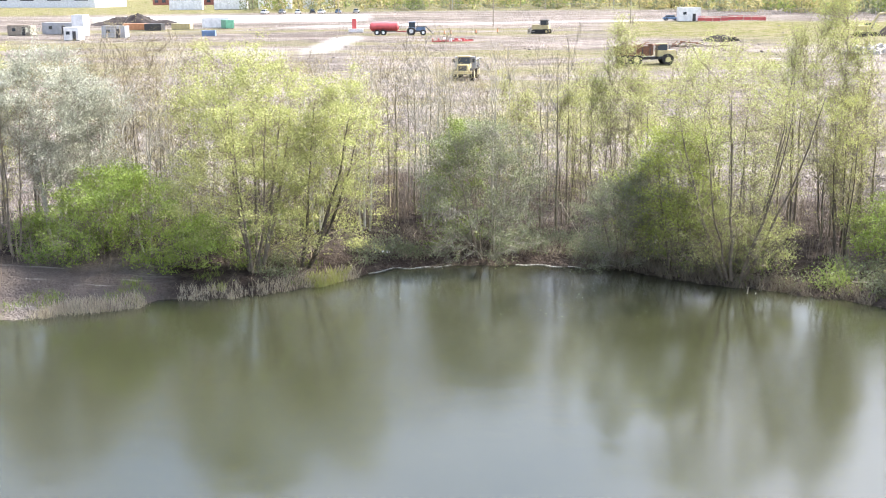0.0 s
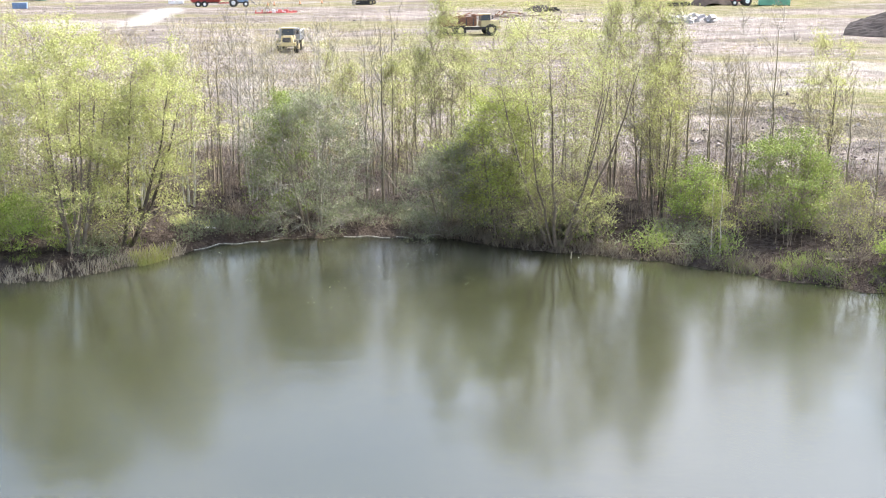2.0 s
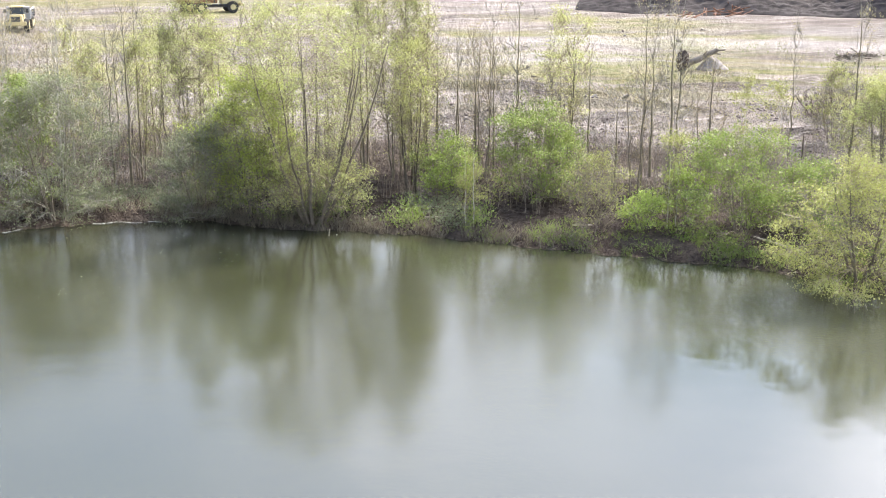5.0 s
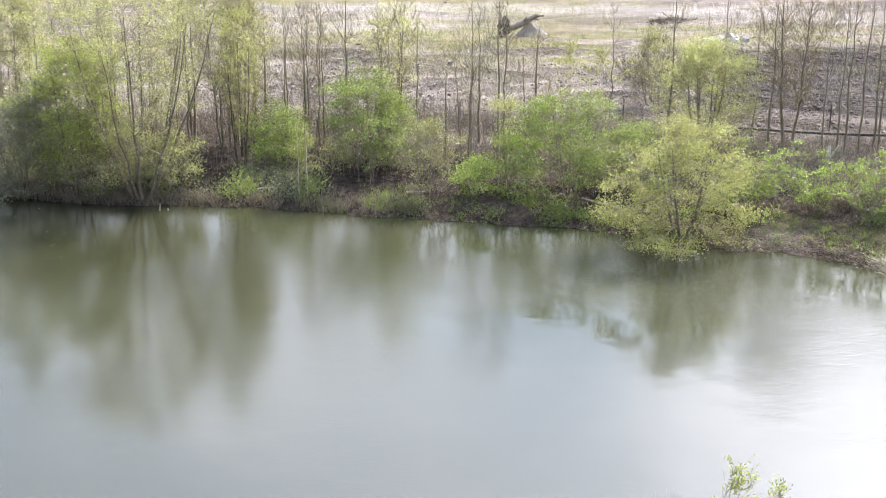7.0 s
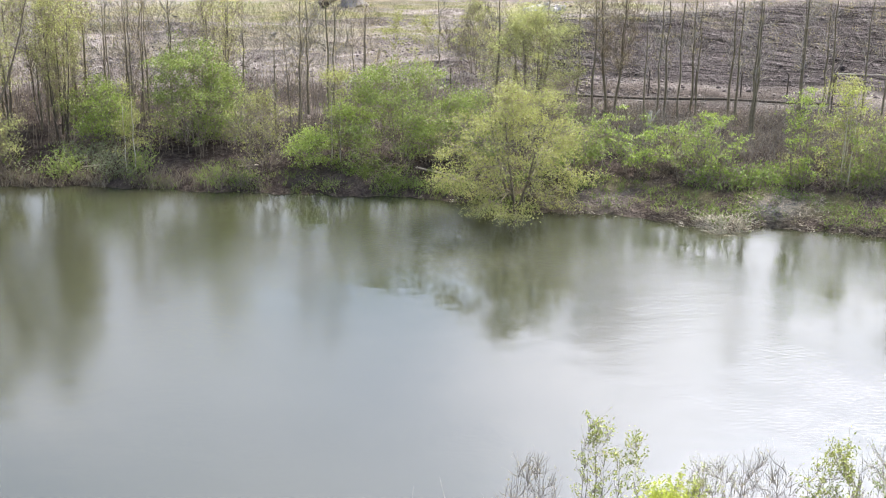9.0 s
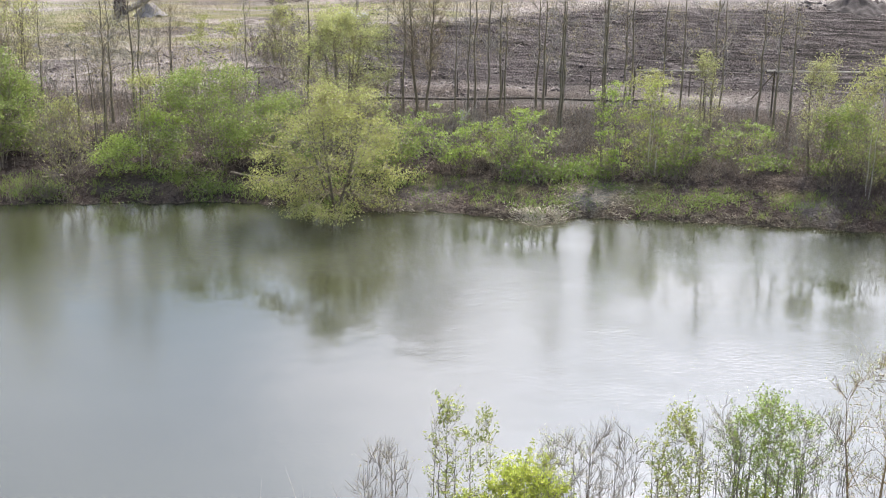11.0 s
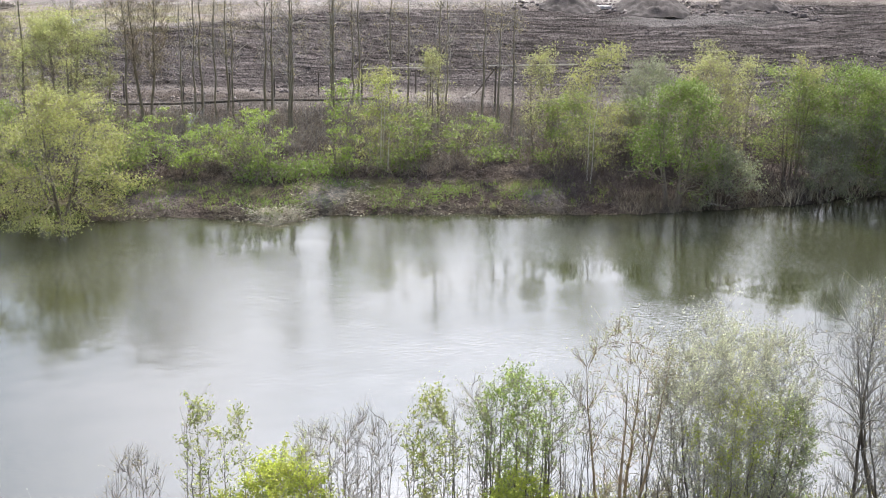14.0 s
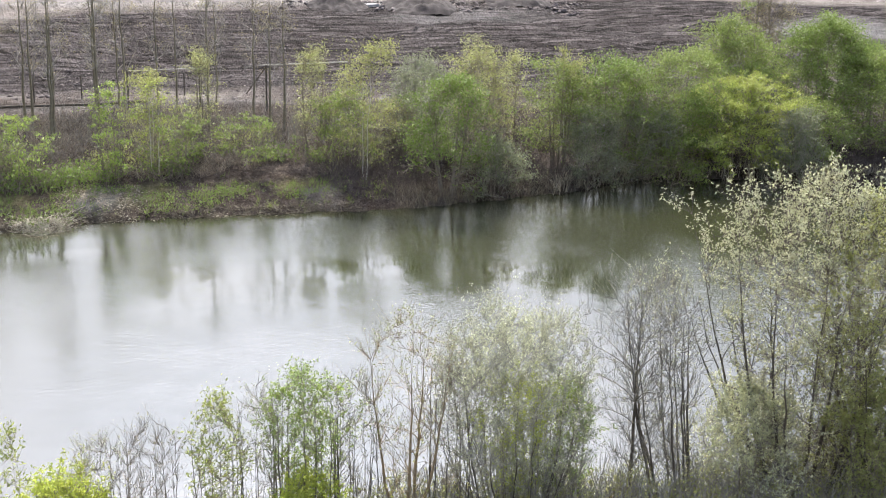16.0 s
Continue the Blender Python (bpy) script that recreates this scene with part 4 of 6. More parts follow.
def blades(name, foot, height, width, mat, label, category, seed, lean=0.25, bend=0.3):
    """Upright tapering blades or stalks, each bent once."""
    rng = np.random.RandomState(seed)
    n = len(foot)
    hh = height * rng.uniform(0.45, 1.25, (n, 1))
    way = np.concatenate([rng.normal(size=(n, 2)) * lean, np.ones((n, 1))], 1)
    mid = foot + way * hh * 0.55
    tip = mid + (way + np.concatenate([rng.normal(size=(n, 2)) * bend, np.zeros((n, 1))], 1)) * hh * 0.45
    a = rng.uniform(0, np.pi, n)
    side = np.stack([np.cos(a), np.sin(a), 0 * a], 1) * width / 2
    co = np.stack([foot - side, foot + side, mid + side * 0.8, mid - side * 0.8, tip], 1).reshape(-1, 3)
    b = np.arange(n)[:, None] * 5
    tri = np.concatenate([b + np.array([[0, 1, 2]]), b + np.array([[0, 2, 3]]), b + np.array([[3, 2, 4]])])
    return tagged(new(name, mesh_from(name, co, tri, mat)), label, category, kind="stuff")


def tufted(rng, pts, per, sigma):
    p = np.repeat(pts, per, 0)
    p[:, :2] += rng.normal(size=(len(p), 2)) * sigma
    p[:, 2] = ground_z(p[:, 0], p[:, 1]) - 0.02
    return p


def thicket(name, pts, height, per, leaf, size, label, seed, twigs=2, twig_mat=None):
    """Low mound-like growth: leaves and stalks scattered over many small centres."""
    rng = np.random.RandomState(seed)
    n = len(pts)
    hh = height * rng.uniform(0.3, 1.2, n)
    c = np.repeat(pts, per, 0)
    hr = np.repeat(hh, per)
    c[:, :2] += rng.normal(size=(len(c), 2)) * 0.28
    c[:, 2] = ground_z(c[:, 0], c[:, 1]) + hr * rng.uniform(0.03, 1, len(c)) ** 0.8
    root = new(name)
    root.location = (0, 0, 0)
    co, fc = leaf_tris(rng, c, *size)
    tagged(root, label, "undergrowth", kind="stuff")
    tagged(part("foliage", mesh_from("foliage", co, fc, LEAF[leaf]), root), kind="stuff")
    f = np.repeat(pts, twigs, 0)
    f[:, :2] += rng.normal(size=(len(f), 2)) * 0.2
    f[:, 2] = ground_z(f[:, 0], f[:, 1]) - 0.03
    e = f + np.stack([rng.normal(size=len(f)) * 0.35, rng.normal(size=len(f)) * 0.35, np.repeat(hh, twigs) * rng.uniform(0.7, 1.5, len(f))], 1)
    sd = np.cross(e - f, rng.normal(size=(len(f), 3)))
    sd *= 0.010 / (np.linalg.norm(sd, axis=1, keepdims=True) + 1e-9)
    co = np.stack([f - sd, f + sd, e + sd * 0.4, e - sd * 0.4], 1).reshape(-1, 3)
    tagged(part("stalk", mesh_from("stalk", co, np.arange(len(co)).reshape(-1, 4), twig_mat or TWIG), root), kind="stuff")
    return root


G = np.random.RandomState(77)
patchy = lambda k, seed, lim: (lambda az, s: wobble(az * 1.1, s, k, seed) > lim)
thicket("undergrowth", strip(G, 1300, -9, 21, 1.0, 4.5, patchy(0.9, 51, 0.0)), 0.7, 20, "grey", (0.15, 0.09), "grey-green bramble undergrowth along the bank", 61)
thicket("undergrowth", strip(G, 900, 8, 22, 0.4, 5.0, patchy(0.9, 52, 0.35)), 1.0, 18, "mid", (0.16, 0.10), "green bramble undergrowth at the foot of the trees", 62)
thicket("undergrowth", strip(G, 1100, 20, 66, 5.0, 12.0, patchy(0.7, 53, 0.45)), 0.8, 17, "olive", (0.15, 0.09), "olive-green scrub on the slope", 63)
thicket("undergrowth", strip(G, 1100, 37, 63, 4.2, 7.5, patchy(0.8, 54, 0.25)), 1.0, 18, "green", (0.17, 0.10), "dark green low bushes along the slope", 64)
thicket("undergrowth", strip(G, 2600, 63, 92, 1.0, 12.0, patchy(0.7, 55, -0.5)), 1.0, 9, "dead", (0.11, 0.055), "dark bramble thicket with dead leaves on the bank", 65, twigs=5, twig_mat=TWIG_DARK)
thicket("undergrowth", strip(G, 1300, -22, -6, 6.5, 12.0, patchy(0.7, 56, 0.0)), 0.9, 17, "green", (0.15, 0.09), "green bramble undergrowth behind the beach", 66)
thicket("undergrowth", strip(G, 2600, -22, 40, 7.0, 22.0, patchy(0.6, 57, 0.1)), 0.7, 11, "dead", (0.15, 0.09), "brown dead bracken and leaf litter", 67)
thicket("undergrowth", strip(G, 1200, 21, 66, 0.3, 4.2, patchy(0.9, 58, 0.25)), 0.35, 17, "green", (0.13, 0.07), "low green weeds on the bank ledge", 68)

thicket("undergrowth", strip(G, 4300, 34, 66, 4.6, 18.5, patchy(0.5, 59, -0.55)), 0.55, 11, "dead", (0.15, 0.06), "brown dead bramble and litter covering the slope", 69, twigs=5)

thicket("undergrowth", strip(G, 700, 23, 41, 0.15, 3.2, patchy(0.9, 158, 0.4)), 0.4, 14, "mid", (0.12, 0.06), "low green nettles and weeds down to the water", 168)

# thin leafless saplings and brushwood between the trees
bs = strip(G, 5200, -22, 42, 4.0, 22.0, patchy(0.5, 71, -0.45))
blades("brushwood", bs, 2.6, 0.022, TWIG, "leafless brown saplings and brushwood", "brushwood", 72, 0.14, 0.3)
bs = strip(G, 2600, 42, 90, 5.0, 20.0, patchy(0.5, 73, -0.2))
blades("brushwood", bs, 1.7, 0.02, TWIG_GREY, "leafless grey brushwood on the slope", "brushwood", 74, 0.3, 0.5)
bs = strip(G, 3600, -2.5, 9, 0.8, 6.0, patchy(0.9, 75, -0.6))
blades("brushwood", bs, 0.55, 0.02, TWIG, "tangle of brown dead twigs at the inlet", "brushwood", 76, 0.7, 0.8)
bs = strip(G, 6000, 20, 66, 0.1, 11.0, patchy(0.8, 77, -0.1))
blades("brushwood", bs, 0.35, 0.022, TWIG_DARK, "dark dead stalks and twigs lying on the bank", "brushwood", 78, 1.6, 1.2)

blades("grass", tufted(G, strip(G, 360, 22, 42, 0.0, 2.6, patchy(0.9, 190, 0.1)), 8, 0.14), 0.4, 0.028, LEAF["grass"], "rank green grass hanging to the water", "grass", 191, 0.5, 0.8)

# reeds, grass and dead stalks at the water's edge
blades("reeds", tufted(G, strip(G, 360, -22, -14.2, -0.5, 0.7, patchy(1.0, 181, -0.4)), 7, 0.12), 0.5, 0.03, LEAF["strawdim"], "pale straw-coloured reed stubble at the water's edge", "reeds", 81, 0.18)
blades("reeds", tufted(G, strip(G, 420, -12.5, -4, -0.15, 0.8, patchy(1.2, 182, 0.35)), 8, 0.12), 0.45, 0.032, LEAF["olive"], "green and straw reeds under the willows", "reeds", 82, 0.25)
blades("reeds", tufted(G, strip(G, 150, -12.5, -4, -0.2, 0.8), 7, 0.10), 0.5, 0.03, LEAF["strawdim"], "straw reeds under the willows", "reeds", 83, 0.3)
blades("reeds", tufted(G, strip(G, 190, 6.5, 13, 0.0, 1.1), 9, 0.16), 0.55, 0.03, LEAF["reed"], "dry brown reeds hanging to the water", "reeds", 84, 0.4, 0.6)
blades("reeds", tufted(G, strip(G, 240, 13, 27, 0.0, 1.0, patchy(1.1, 85, 0.2)), 9, 0.16), 0.5, 0.03, LEAF["reed"], "dry brown reeds along the bank", "reeds", 86, 0.55, 0.8)
blades("reeds", tufted(G, strip(G, 40, 22.5, 26.5, 0.2, 1.8), 8, 0.14), 0.6, 0.03, LEAF["reed"], "tussocks of pale dead grass", "reeds", 87, 0.45, 0.7)
blades("reeds", tufted(G, strip(G, 520, 64, 91, 0.0, 1.8, patchy(0.6, 88, -0.2)), 9, 0.16), 0.45, 0.03, LEAF["reed"], "dead brown reeds along the shaded bank", "reeds", 89, 0.45, 0.7)
blades("grass", tufted(G, strip(G, 650, 13, 66, 0.4, 3.8, patchy(0.7, 90, -0.2)), 7, 0.10), 0.28, 0.025, LEAF["grass"], "rough green grass on the bank ledge", "grass", 91, 0.5, 0.7)
blades("grass", tufted(G, strip(G, 200, 40, 63, 1.5, 4.8, patchy(0.8, 92, -0.2)), 10, 0.14), 0.22, 0.025, LEAF["green"], "bright green grass on the ledge", "grass", 93, 0.5, 0.7)
blades("grass", tufted(G, strip(G, 500, -22, -6, 0.2, 3.0, patchy(0.9, 94, 0.1)), 7, 0.12), 0.3, 0.025, LEAF["grass"], "sparse grass on the muddy beach", "grass", 95, 0.5, 0.7)
blades("flotsam", tufted(G, strip(G, 620, 38, 66, -0.25, 0.7, patchy(0.7, 96, -0.5)), 7, 0.12), 0.18, 0.03, LEAF["reed"], "dead stalks washed up along the shore", "flotsam", 97, 2.0, 1.5)
blades("flotsam", tufted(G, strip(G, 300, 48.1, 50.4, -0.5, 1.0), 8, 0.2), 0.13, 0.045, LEAF["straw"], "heap of pale dead reed stalks at the water", "flotsam", 98, 1.8, 1.5)


blades("flotsam", tufted(G, strip(G, 150, 50.2, 54.0, 0.2, 4.2), 6, 0.2), 0.12, 0.04, LEAF["strawdim"], "trodden dead stalks and leaves where the path ends", "flotsam", 199, 2.4, 1.5)
blades("flotsam", tufted(G, strip(G, 260, 36, 66, -0.3, 0.25, patchy(1.3, 196, 0.0)), 5, 0.12), 0.09, 0.05, LEAF["straw"], "pale bits of reed floating at the shore", "flotsam", 197, 2.2, 1.5)


def floating(name, az0, az1, s0, s1, n, size, mat, label, seed):
    """Flat bits lying on the water."""
    rng = np.random.RandomState(seed)
    p = strip(rng, n, az0, az1, s0, s1, lambda a, b: wobble(a * 1.5, b, 0.7, seed) > 0.1)
    co, fc = leaf_tris(rng, p, size, size * 0.6)
    co[:, 2] = 0.012 + 0.01 * rng.uniform(0, 1, len(co))
    return tagged(new(name, mesh_from(name, co, fc, mat)), label, "flotsam", kind="stuff")


floating("flotsam", -8, 10, -14, -2, 520, 0.09, LEAF["olivepale"], "specks of catkins and leaves floating on the pond", 441)
blades("reeds", tufted(np.random.RandomState(205), strip(np.random.RandomState(206), 130, 74, 88, -0.1, 1.5), 8, 0.14), 0.65, 0.03, LEAF["strawdim"], "straw-coloured reeds and dead grass below the domed bush", "reeds", 207, 0.35)
floating("flotsam", 36, 66, -1.0, -0.1, 200, 0.07, LEAF["strawdim"], "specks of dead reed floating near the shore", 443)


def clods(name, az0, az1, r0, r1, n, size, mat, label, seed, lim=-0.2):
    """Loose angular lumps of soil scattered in patches."""
    rng = np.random.RandomState(seed)
    az, rad = rng.uniform(az0, az1, n), rng.uniform(r0, r1, n)
    keep = wobble(az * 0.9, rad, 0.5, seed + 1) > lim
    az, rad = az[keep], rad[keep]
    x, y = rad * np.sin(np.radians(az)), rad * np.cos(np.radians(az))
    c = np.stack([x, y, ground_z(x, y) + size * 0.1], 1)
    s = size * rng.uniform(0.25, 1.0, (len(c), 1)) ** 1.6
    six = np.array([[1, 0, 0], [-1, 0, 0], [0, 1, 0], [0, -1, 0], [0, 0, 0.7], [0, 0, -0.7]])
    co = c[:, None] + (six[None] + rng.normal(size=(len(c), 6, 3)) * 0.28) * s[:, None] * np.array([1.3, 1.3, 1.0])
    f = np.array([[0, 2, 4], [2, 1, 4], [1, 3, 4], [3, 0, 4], [2, 0, 5], [1, 2, 5], [3, 1, 5], [0, 3, 5]])
    tri = (np.arange(len(c))[:, None, None] * 6 + f[None]).reshape(-1, 3)
    return tagged(new(name, mesh_from(name, co.reshape(-1, 3), tri, mat)), label, "clods", kind="stuff")


CLOD = surface("soil_clod", (0.11, 0.092, 0.086), (0.07, 0.058, 0.054), 1.5, 0.95, fine=8, third=(0.12, 0.10, 0.092))
CLOD_PALE = surface("dry_clod", (0.22, 0.19, 0.17), (0.12, 0.10, 0.09), 1.5, 0.95, fine=8)
clods("soil_clods", 14, 47, 77, 103, 2600, 0.15, CLOD, "dark clods of turned soil in rough ridges", 401)
clods("soil_clods", 10, 47, 77, 104, 1500, 0.12, CLOD_PALE, "dry pale clods and broken stones on the mud", 403)
clods("soil_clods", 40, 88, 80, 125, 4200, 0.17, CLOD, "clods of dark tilled soil", 405, -0.5)
clods("soil_clods", 36, 66, 70, 90, 500, 0.14, CLOD_PALE, "pale stones along the track", 407)

clods("soil_clods", 62, 76, 136, 152, 900, 0.4, CLOD, "large clods along the dumped soil heaps", 409, -0.3)

clods("rubble", -20, 32, 140, 330, 520, 0.3, CLOD_PALE, "scattered rubble and lumps on the site", 421, -0.1)
clods("rubble", -20, 34, 110, 330, 260, 0.26, CLOD, "dark lumps of mud scattered over the site", 423, 0.0)


def lying(n, az0, az1, r0, r1, seed):
    g = np.random.RandomState(seed)
    az, rad = g.uniform(az0, az1, n), g.uniform(r0, r1, n)
    keep = wobble(az * 0.8, rad, 0.45, seed) > 0.15
    x, y = (rad * np.sin(np.radians(az)))[keep], (rad * np.cos(np.radians(az)))[keep]
    return np.stack([x, y, ground_z(x, y)], 1)


blades("brushwood", lying(3000, 12, 47, 77, 102, 411), 0.5, 0.035, TWIG, "broken branches and roots strewn over the soil", "brushwood", 412, 1.8, 1.2)
blades("grass", lying(5200, 2, 46, 98, 150, 413), 0.35, 0.05, LEAF["grass"], "rough yellowing grass strips on the mud", "grass", 414, 0.4, 0.5)


def near_strip(rng, n, az0, az1, s0, s1):
    az = rng.uniform(az0, az1, n)
    r = near_shore(az) - rng.uniform(s0, s1, n)
    x, y = r * np.sin(np.radians(az)), r * np.cos(np.radians(az))
    return np.stack([x, y, ground_z(x, y)], 1)


thicket("undergrowth", near_strip(G, 1500, 62, 100, 0.0, 6.0), 0.9, 20, "olive", (0.09, 0.05), "olive undergrowth on the near bank", 99, twigs=4, twig_mat=TWIG_GREY)
blades("brushwood", near_strip(G, 2600, 60, 98, 0.0, 4.0), 1.1, 0.014, TWIG_GREY, "dry stalks under the near trees", "brushwood", 100, 0.35, 0.5)
blades("brushwood", near_strip(G, 900, 30, 62, 0.0, 4.0), 1.3, 0.014, TWIG_GREY, "thin leafless stems on the near bank", "brushwood", 101, 0.3, 0.4)


# ---- the building site behind the trees ----
def paint(name, c, rough=0.45, metal=0.0, wear=0.75):
    return surface(name, c, tuple(v * wear for v in c), 1.2, rough, metal, 0.08, 14.0)


P_YELLOW, P_RED, P_BLUE, P_GREEN = paint("paint_yellow", (0.48, 0.40, 0.20)), paint("paint_red", (0.48, 0.08, 0.08)), paint("paint_blue", (0.12, 0.20, 0.33)), paint("paint_green", (0.12, 0.34, 0.22))
P_WHITE, P_BLACK, P_ORANGE, P_GREY = paint("paint_white", (0.75, 0.75, 0.74)), paint("paint_black", (0.03, 0.03, 0.035)), paint("paint_orange", (0.50, 0.22, 0.10)), paint("paint_grey", (0.33, 0.34, 0.35))
RUBBER = surface("rubber", (0.03, 0.03, 0.03), (0.06, 0.055, 0.05), 3, 0.85)
STEEL = surface("steel", (0.35, 0.35, 0.34), (0.22, 0.20, 0.18), 4, 0.45, 0.8)
RUST = surface("rusty_steel", (0.20, 0.10, 0.06), (0.13, 0.075, 0.05), 5, 0.8)
BRICK = surface("red_brick", (0.33, 0.13, 0.09), (0.25, 0.11, 0.08), 2, 0.85)
STONE_DIRTY = surface("dirty_rubble", (0.20, 0.18, 0.165), (0.12, 0.105, 0.095), 2, 0.95, fine=12)
STONE = surface("concrete_rubble", (0.40, 0.38, 0.36), (0.26, 0.25, 0.24), 2, 0.9, fine=12)
SPOIL = surface("dark_spoil", (0.028, 0.023, 0.022), (0.055, 0.046, 0.043), 0.9, 0.95, bump=0.8, fine=5, third=(0.02, 0.017, 0.015))
EARTH = surface("brown_earth", (0.085, 0.066, 0.054), (0.05, 0.039, 0.033), 0.9, 0.9, bump=0.8, fine=5)
EARTH_GREY = surface("grey_earth", (0.22, 0.20, 0.185), (0.14, 0.125, 0.115), 1.2, 0.95, bump=0.6, fine=6)
TIMBER = surface("weathered_timber", (0.30, 0.26, 0.21), (0.20, 0.17, 0.135), 3, 0.85, fine=25)
LOGWOOD = surface("split_log", (0.23, 0.20, 0.165), (0.13, 0.112, 0.092), 2, 0.85, fine=16)
FOAM = surface("pale_foam", (0.36, 0.36, 0.335), (0.25, 0.245, 0.225), 4, 0.7, fine=20)


def glass_material():
    m, n, l, out = nodes_of("dark_glass")
    p = n.new("ShaderNodeBsdfPrincipled")
    p.inputs["Base Color"].default_value = (0.03, 0.04, 0.05, 1)
    p.inputs["Roughness"].default_value = 0.08
    l.new(p.outputs[0], out.inputs["Surface"])
    return m


GLASS = glass_material()


def block(bm, c, s, rz=0.0, ry=0.0, taper=1.0, bevel=0.0):
    """A box of size s at c; taper shrinks its top; bevel softens its edges."""
    m = Matrix.Translation(c) @ Euler((0, ry, rz)).to_matrix().to_4x4()
    made = bmesh.ops.create_cube(bm, size=1.0)["verts"]
    for v in made:
        k = taper if v.co.z > 0 else 1.0
        v.co = Vector((v.co.x * s[0] * k, v.co.y * s[1] * k, v.co.z * s[2]))
    if bevel:
        ed = list({e for v in made for e in v.link_edges})
        made = list({v for f in bmesh.ops.bevel(bm, geom=ed, offset=bevel, segments=2, affect="EDGES")["faces"] for v in f.verts} | {v for v in made if v.is_valid})
    bmesh.ops.transform(bm, matrix=m, verts=[v for v in made if v.is_valid])


def rod(bm, a, b, r0, r1=None, sides=10):
    a, b = Vector(a), Vector(b)
    m = Matrix.Translation((a + b) / 2) @ (b - a).to_track_quat("Z", "Y").to_matrix().to_4x4()
    bmesh.ops.create_cone(bm, cap_ends=True, segments=sides, radius1=r0, radius2=r0 if r1 is None else r1, depth=(b - a).length, matrix=m)


def piece(name, mat, parent, make, label=""):
    bm = bmesh.new()
    make(bm)
    me = bpy.data.meshes.new(name)
    bm.to_mesh(me)
    bm.free()
    me.materials.append(mat)
    return part(name, me, parent, label)


def stand(name, x, y, turn, label, category, sink=0.0, group=""):
    root = new(name)
    root.matrix_basis = pose(x, y, float(ground_z(x, y)) - sink, 0, 0, turn)
    return tagged(root, label, category, group)


def wheel(parent, x, y, r, w, rim=None):
    t = piece("wheel", RUBBER, parent, lambda bm: (rod(bm, (x, y - w / 2, r), (x, y + w / 2, r), r, sides=20), rod(bm, (x, y - w * 0.42, r), (x, y + w * 0.42, r), r * 1.04, sides=20)))
    piece("rim", rim or STEEL, t, lambda bm: rod(bm, (x, y - w * 0.56, r), (x, y + w * 0.56, r), r * 0.5, sides=12))


def dump_truck(x, y, turn, label, load=False):
    t = stand("dump_truck", x, y, turn, label, "dump truck", 0.03)
    piece("chassis", P_BLACK, t, lambda bm: (block(bm, (-0.4, 0, 1.05), (8.2, 1.1, 0.45), bevel=0.05), block(bm, (2.2, 0, 1.1), (0.6, 2.2, 0.4))))
    piece("bonnet", P_YELLOW, t, lambda bm: (block(bm, (3.9, 0, 1.75), (1.9, 1.7, 1.0), taper=0.86, bevel=0.12), block(bm, (4.7, 0, 1.2), (0.5, 2.5, 0.45), bevel=0.08)))
    c = piece("cab", P_YELLOW, t, lambda bm: (block(bm, (2.55, 0, 1.75), (1.6, 1.75, 1.0), bevel=0.08), block(bm, (2.5, 0, 3.2), (1.75, 1.8, 0.14), bevel=0.05)))
    piece("window", GLASS, c, lambda bm: block(bm, (2.55, 0, 2.7), (1.5, 1.66, 0.9), taper=0.92))
    piece("grille", P_BLACK, t, lambda bm: block(bm, (4.87, 0, 1.75), (0.04, 1.1, 0.6)))
    for sgn in (-1, 1):
        piece("mirror", P_BLACK, t, lambda bm: (block(bm, (3.5, sgn * 1.35, 2.7), (0.1, 0.3, 0.5)), rod(bm, (3.4, sgn * 0.9, 2.6), (3.5, sgn * 1.3, 2.6), 0.03)))
    b = piece("dump_body", RUST if load else P_GREY, t, lambda bm: (block(bm, (-1.9, 0, 1.55), (5.3, 2.7, 0.18)), block(bm, (-1.9, 1.4, 2.15), (5.4, 0.12, 1.25), bevel=0.03), block(bm, (-1.9, -1.4, 2.15), (5.4, 0.12, 1.25), bevel=0.03), block(bm, (0.85, 0, 2.35), (0.12, 2.8, 1.6), bevel=0.03), block(bm, (1.4, 0, 3.05), (1.1, 2.6, 0.1))))
    for k in range(5):
        for sgn in (-1, 1):
            piece("rib", P_BLACK, b, lambda bm: block(bm, (-4.2 + 1.15 * k, sgn * 1.49, 2.1), (0.12, 0.08, 1.1)))
    if load:
        g = np.random.RandomState(5)
        for k in range(14):
            a, d = g.uniform(-1, 1, 3), g.uniform(-1, 1, 3)
            piece("branch", RUST, b, lambda bm: rod(bm, (-1.9 + a[0] * 2.2, a[1] * 1.1, 2.6), (-1.9 + d[0] * 3.0, d[1] * 1.4, 3.1 + 0.5 * abs(a[2])), 0.08, 0.03, 6))
    for wx in (3.3, -1.6, -3.4):
        for wy in (-1.15, 1.15):
            wheel(t, wx, wy, 0.85, 0.6, P_YELLOW)
    return t


